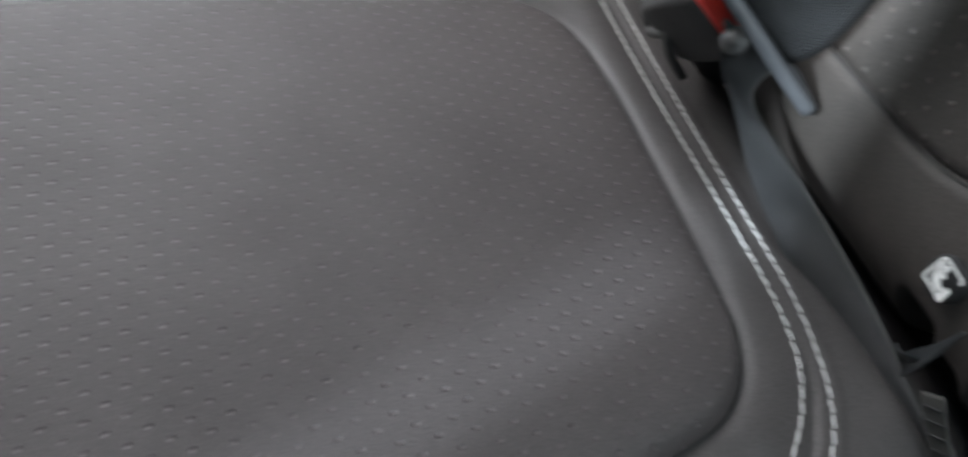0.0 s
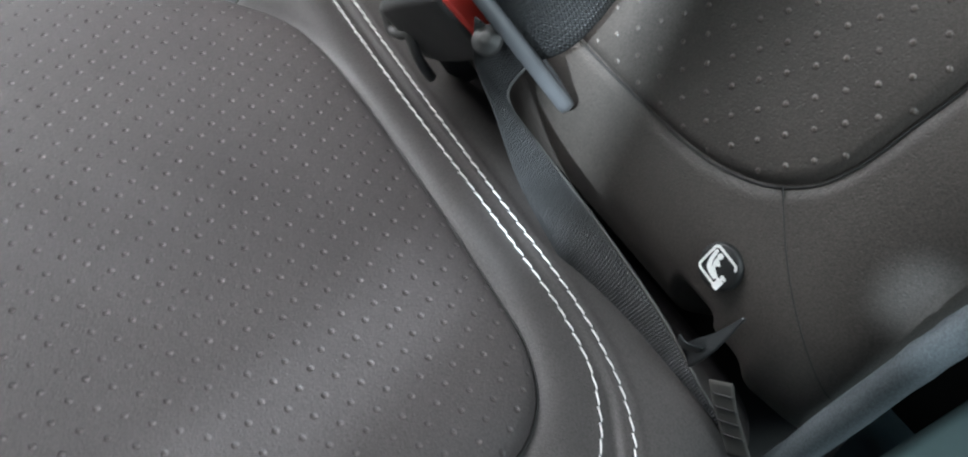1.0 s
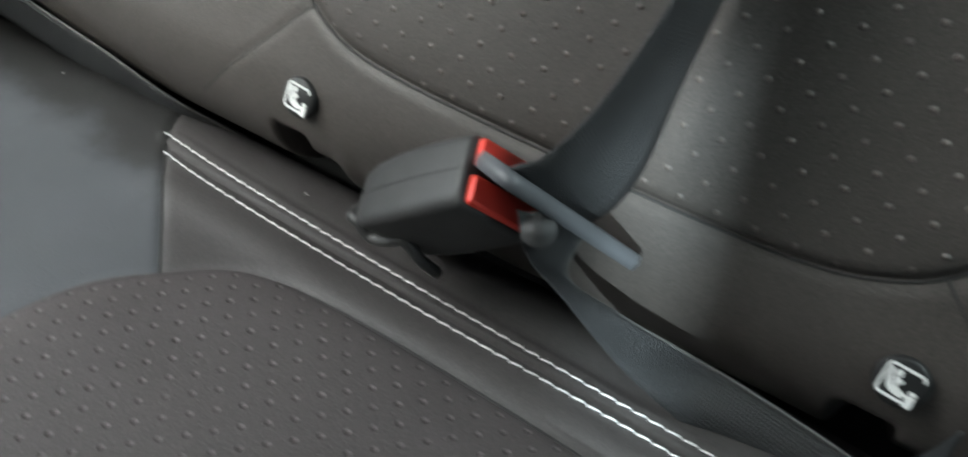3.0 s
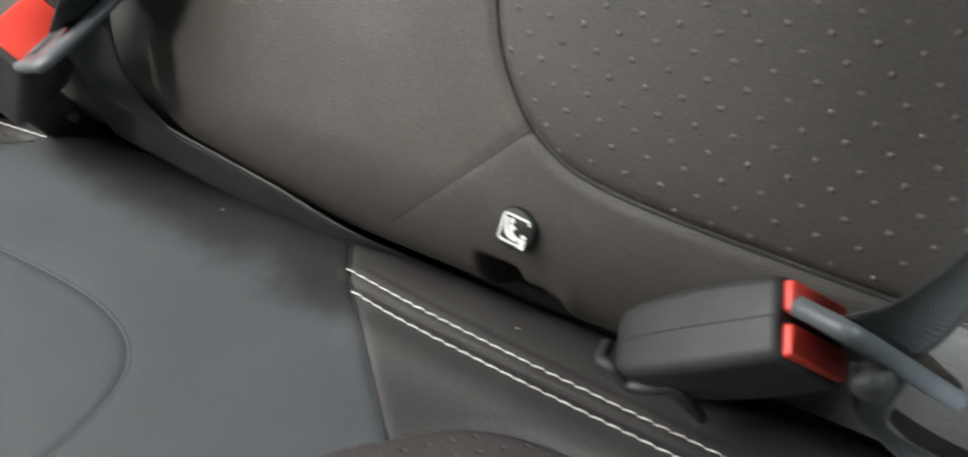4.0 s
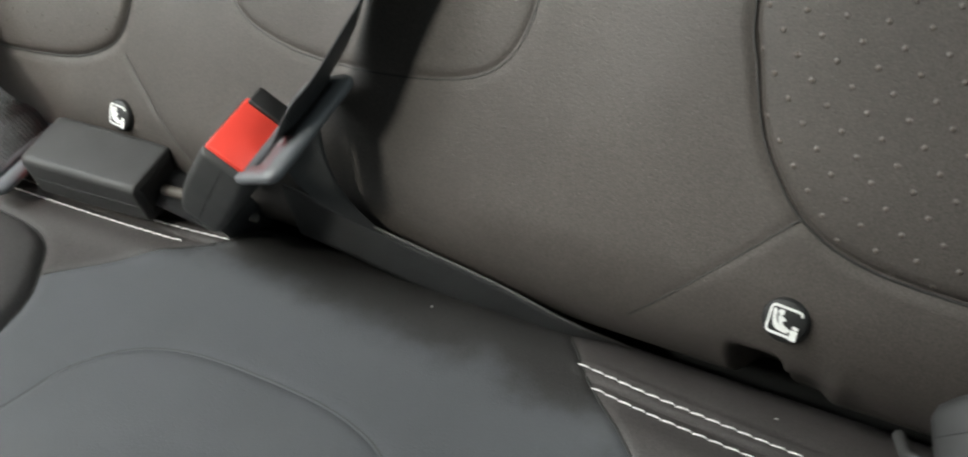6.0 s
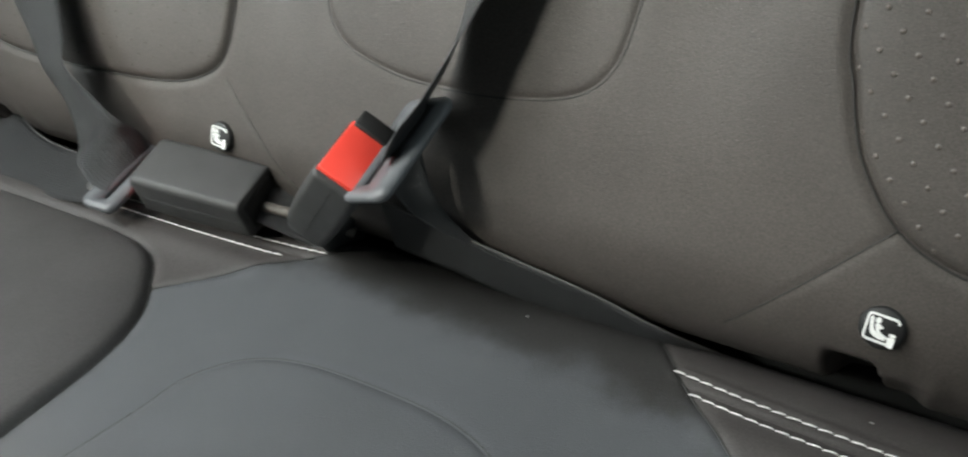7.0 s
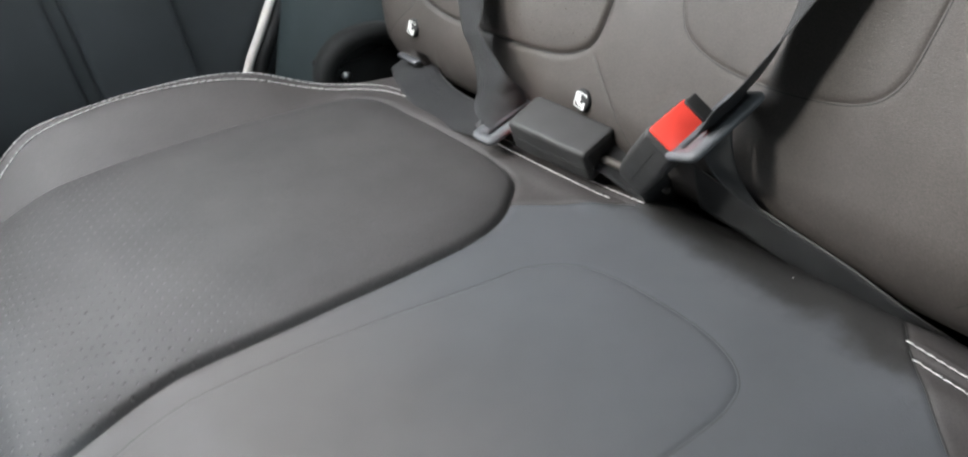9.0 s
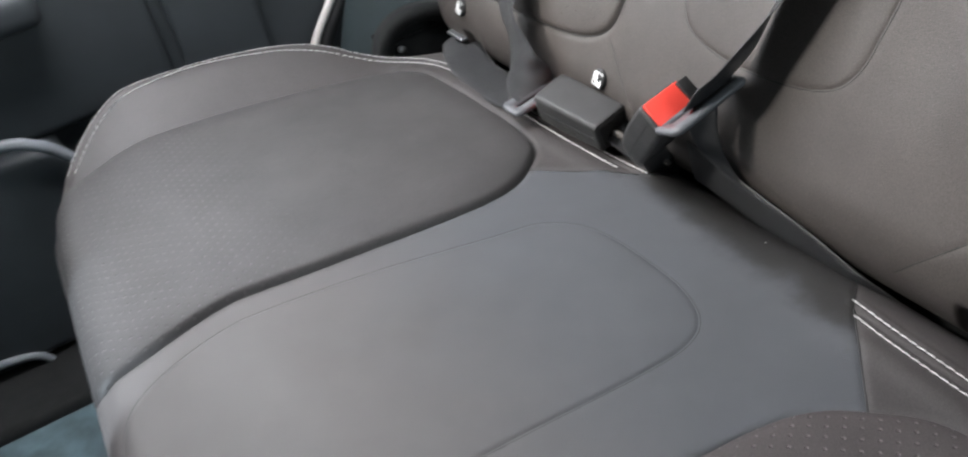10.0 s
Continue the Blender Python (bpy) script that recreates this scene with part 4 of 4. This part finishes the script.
slab("floor", -0.80, 0.80, -1.6, 0.35, -0.42, -0.36, CARPET, "blue-grey carpeted footwell floor")


def plate_with_opening(name, outer, inner, low, high, material, label, upright=False):
    """A flat panel with one opening through it; upright panels run in x and z."""
    bm = bmesh.new()
    corners = lambda a0, a1, b0, b1: ((a0, b0), (a1, b0), (a1, b1), (a0, b1))
    rings = [[bm.verts.new((p, d, q) if upright else (p, q, d)) for p, q in loop] for d in (low, high) for loop in (corners(*outer), corners(*inner))]
    lo, li, uo, ui = rings
    for a, b, flip in ((lo, li, True), (uo, ui, False), (lo, uo, False), (li, ui, True)):
        for i in range(4):
            f = (a[i], a[(i + 1) % 4], b[(i + 1) % 4], b[i])
            bm.faces.new(f[::-1] if flip else f)
    bmesh.ops.recalc_face_normals(bm, faces=bm.faces[:])
    me = bpy.data.meshes.new(name)
    bm.to_mesh(me)
    bm.free()
    me.materials.append(material)
    tagged(new(name, me), label, kind="structure")


# roof opening and pane are added, to admit and bound the overhead light
plate_with_opening("ceiling", (-0.80, 0.80, -1.62, 0.75), (-0.595, -0.180, -0.97, -0.01), 0.80, 0.83, HEADLINER, "dark grey fabric headliner with an added opening for overhead light")
added_pane = slab("added_window_1", -0.590, -0.185, -0.965, -0.015, 0.812, 0.818, ADDED_GLASS, "clear pane of the added roof opening", 0.002)
added_pane.visible_shadow = False

# panel and base are coloured black so the open crease reads as shaded
slab("wall_rear", -0.8, 0.8, 0.36, 0.40, -0.4, 0.36, DULL_BLACK, "plain panel behind the backrest")
slab("seat_base", -0.54, 0.54, -0.45, 0.10, -0.36, -0.10, DULL_BLACK, "dark base under the bench cushion")


def side_trim(sx):
    """Quarter trim between backrest and door opening, bowed round the wheel arch."""
    plan = spline([(0.590, 0.20), (0.594, 0.14), (0.604, 0.09), (0.630, 0.045), (0.668, 0.0), (0.715, -0.035), (0.745, -0.044)], 50)
    zs = np.linspace(-0.30, 0.30, 50)
    v, uv = [], []
    for z in zs:
        for q in plan:
            back = 0.42 * max(z, -0.10)
            v.append((sx * (q[0] + 0.02 * max(0, z)), q[1] + back, z))
            uv.append((q[0], z))
    faces = grid_faces(len(zs), len(plan))
    if sx < 0:
        faces = [f[::-1] for f in faces]
    me = mesh_from("trim", v, faces, TRIM_PLASTIC, uv)
    ob = tagged(new("trim", me), "bowed blue-grey plastic quarter trim", kind="structure")
    mod = ob.modifiers.new("thickness", "SOLIDIFY")
    mod.thickness, mod.offset = 0.004, -1
    return ob


side_trim(-1)


def anchor_cover(sx):
    """A thin hooded black cover over the belt anchor: an arched shell, open below."""
    ob = thing("belt_anchor_cover", "black plastic belt anchor cover beside the cushion", "cover")
    bm = bmesh.new()
    rows = []
    for k, x, grow in ((0.0, 0.622, 0.0), (0.2, 0.619, 0.004), (0.6, 0.606, 0.004), (0.85, 0.596, 0.002), (1.0, 0.594, -0.006), (0.9, 0.597, -0.016), (0.0, 0.614, -0.020)):
        ring = []
        for a in np.linspace(-0.15, math.pi + 0.15, 30):
            ring.append(bm.verts.new((sx * x, -0.020 - (0.056 + grow) * math.cos(a) * (1.0 if a < 1.57 else 1.35), -0.080 + (0.058 + grow) * math.sin(a) ** 0.8 if math.sin(a) > 0 else -0.080)))
        rows.append(ring)
    for r0, r1 in zip(rows[:-1], rows[1:]):
        for e in range(29):
            bm.faces.new((r0[e], r0[e + 1], r1[e + 1], r1[e]))
    bmesh.ops.recalc_face_normals(bm, faces=bm.faces[:])
    part("hood", bm, DULL_BLACK, ob)
    part("bolt", tube([(sx * 0.604, -0.044, -0.066), (sx * 0.596, -0.044, -0.064)], 0.005, 6), METAL, ob, "bright bolt head")
    part("backing", rounded_box(min(sx * 0.624, sx * 0.618), max(sx * 0.624, sx * 0.618), -0.072, 0.044, -0.100, -0.040, 0.002), DULL_BLACK, ob, "black backing under the hood")
    part("bracket", rounded_box(min(sx * 0.618, sx * 0.606), max(sx * 0.618, sx * 0.606), -0.056, 0.030, -0.100, -0.056, 0.003), DULL_BLACK, ob, "dark anchor bracket")


anchor_cover(-1)


def arch_trim():
    """Low wheel arch shelf that fills the gap between the bench and the open door."""
    us, vs = np.linspace(0, 1, 30), np.linspace(0, 1, 24)
    v = []
    for a in us:
        for b in vs:
            x = 0.562 + 0.205 * a
            y = 0.26 - 0.34 * b
            z = -0.098 + 0.035 * math.sin(a * 1.9) + 0.030 * (1 - b) ** 1.5 - 0.10 * max(0.0, b - 0.72) ** 1.4
            v.append((x, y, z))
    me = mesh_from("trim", v, [f[::-1] for f in grid_faces(30, 24)], LIT_TRIM, [(a, b) for a in us for b in vs])
    ob = tagged(new("trim", me), "bowed blue-green wheel arch trim in a lit colour", kind="structure")
    mod = ob.modifiers.new("thickness", "SOLIDIFY")
    mod.thickness, mod.offset = 0.004, -1
    return ob


arch_trim()

# far door: seal strip, lining, armrest, pocket
seal = [(-0.750, -0.150, -0.15), (-0.750, -0.114, -0.0744), (-0.750, -0.078, -0.028), (-0.750, -0.0431, 0.0176), (-0.750, -0.0084, 0.0761), (-0.750, 0.0157, 0.1375), (-0.747, 0.060, 0.26), (-0.74, 0.12, 0.42)]
part_seal = thing("door_seal", "off-white door opening seal strip", "seal", kind="structure")
part("strip", tube(seal, 0.0058, 90, 12), WHITE_TRIM, part_seal)
part("rubber_lip", tube([(x - 0.004, y + 0.020, z) for x, y, z in seal], 0.011, 90, 10), BLACK_PLASTIC, part_seal, "black rubber lip")

door = thing("door_1", "closed dark grey rear door with moulded lining", "door", kind="structure")
part("lining", rounded_box(-0.84, -0.775, -1.25, 0.10, -0.34, 0.26, 0.02, 3), DOOR_PLASTIC, door, "dark grey moulded door lining")
part("panel", rounded_box(-0.785, -0.762, -0.285, -0.165, -0.30, 0.25, 0.010, 3), DOOR_PLASTIC, door, "raised dark grey lining panel")
part("panel", rounded_box(-0.785, -0.757, -0.95, -0.300, -0.06, 0.25, 0.012, 3), DOOR_PLASTIC, door, "raised dark grey lining panel")
part("armrest", rounded_box(-0.79, -0.700, -0.98, -0.42, 0.085, 0.130, 0.018, 4), DOOR_PLASTIC, door, "dark padded armrest")
part("pocket", rounded_box(-0.79, -0.730, -1.0, -0.47, -0.34, -0.06, 0.015, 3), DOOR_PLASTIC, door, "door pocket")
part("pocket_lip", tube([(-0.715, -0.46, -0.085), (-0.712, -0.49, -0.050), (-0.712, -0.55, -0.030), (-0.715, -0.75, -0.028), (-0.72, -0.98, -0.03)], 0.008, 50), PALE_LIP, door, "pale rolled pocket lip")
part("lower_lip", tube([(-0.73, -0.603, -0.365), (-0.728, -0.612, -0.340), (-0.728, -0.632, -0.327), (-0.728, -0.70, -0.318), (-0.73, -0.98, -0.31)], 0.006, 40), PALE_LIP, door, "pale lower pocket lip")
part("sill", rounded_box(-0.80, -0.612, -1.2, -0.10, -0.40, -0.345, 0.012, 2), DULL_BLACK, door, "black door sill")
for y0, y1 in ((-1.3, -1.2), (0.55, 0.65)):
    slab("wall_left", -0.84, -0.77, y0, y1, 0.24, 0.82, HEADLINER, "dark grey window pillar")
slab("wall_left", -0.84, -0.77, -1.3, 0.65, 0.72, 0.82, HEADLINER, "dark grey roof rail above the window")
slab("wall_right", 0.77, 0.84, 0.17, 0.65, -0.4, 0.82, HEADLINER, "dark grey pillar of the open door")
# unseen side wall; its rear edge bounds the sun gap
slab("wall_right", 0.77, 0.80, -1.62, -1.03, -0.42, 0.82, DOOR_PLASTIC, "plain closed front door side")
# added to keep the sun off the far front of the bench
slab("wall_front", -0.84, 0.84, -1.66, -1.60, 0.56, 0.83, HEADLINER, "dark unseen header added to block the sun")
slab("wall_front", -0.84, 0.84, -1.66, -1.60, -0.42, 0.36, DOOR_PLASTIC, "plain wall that closes the cabin ahead")
slab("wall_left", -0.84, -0.77, 0.10, 0.65, -0.40, 0.27, DOOR_PLASTIC, "plain body side behind the seat")
slab("wall_rear", -0.84, 0.84, 0.66, 0.70, -0.40, 0.82, DOOR_PLASTIC, "plain wall that closes the cabin behind")
slab("wall_left", -0.84, -0.77, -1.62, -1.25, -0.42, 0.82, DOOR_PLASTIC, "plain closed side ahead of the rear door")
# unseen leaf keeps the sun out; its opening lets one sun patch through
plate_with_opening("door_2", (0.80, 1.60, -0.42, 0.80), (0.918, 0.968, 0.465, 0.510), -0.93, -0.87, DOOR_PLASTIC, "unseen open door leaf that blocks the sun, with an added opening", True)
# added blocks set how high and low the sun band reaches
for z0, z1 in ((-0.42, 0.20), (0.555, 0.80)):
    slab("wall_right", 0.77, 0.80, -1.03, -0.93, z0, z1, HEADLINER, "unseen dark grey block that bounds the sun gap", 0.004)
slab("wall_right", 0.77, 0.84, -0.96, 0.16, 0.655, 0.82, HEADLINER, "dark grey roof rail above the open door")
slab("wall_right", 0.70, 0.80, -1.6, 0.10, -0.42, -0.31, TRIM_PLASTIC, "grey sill of the open door")


def front_seat(x):
    ob = thing("front_seat", "dark leatherette back of a front seat", "car seat", group="front seats")
    part("backrest", rounded_box(x - 0.24, x + 0.24, -1.12, -0.96, -0.20, 0.42, 0.05, 4), LEATHER_DARK, ob)
    part("headrest", rounded_box(x - 0.13, x + 0.13, -1.10, -1.00, 0.47, 0.62, 0.03, 3), LEATHER_DARK, ob)
    for q in (-0.05, 0.05):
        part("post", tube([(x + q, -1.05, 0.40), (x + q, -1.05, 0.49)], 0.006, 6), METAL, ob)
    part("seat", rounded_box(x - 0.25, x + 0.25, -1.55, -1.05, -0.22, -0.08, 0.04, 3), LEATHER_DARK, ob)
    part("rail", rounded_box(x - 0.2, x + 0.2, -1.5, -1.0, -0.36, -0.22, 0.01), BLACK_PLASTIC, ob)


front_seat(-0.37)
front_seat(0.37)
slab("ground", -60, 60, -60, 60, -0.90, -0.80, ASPHALT, "dark asphalt ground outside the car")
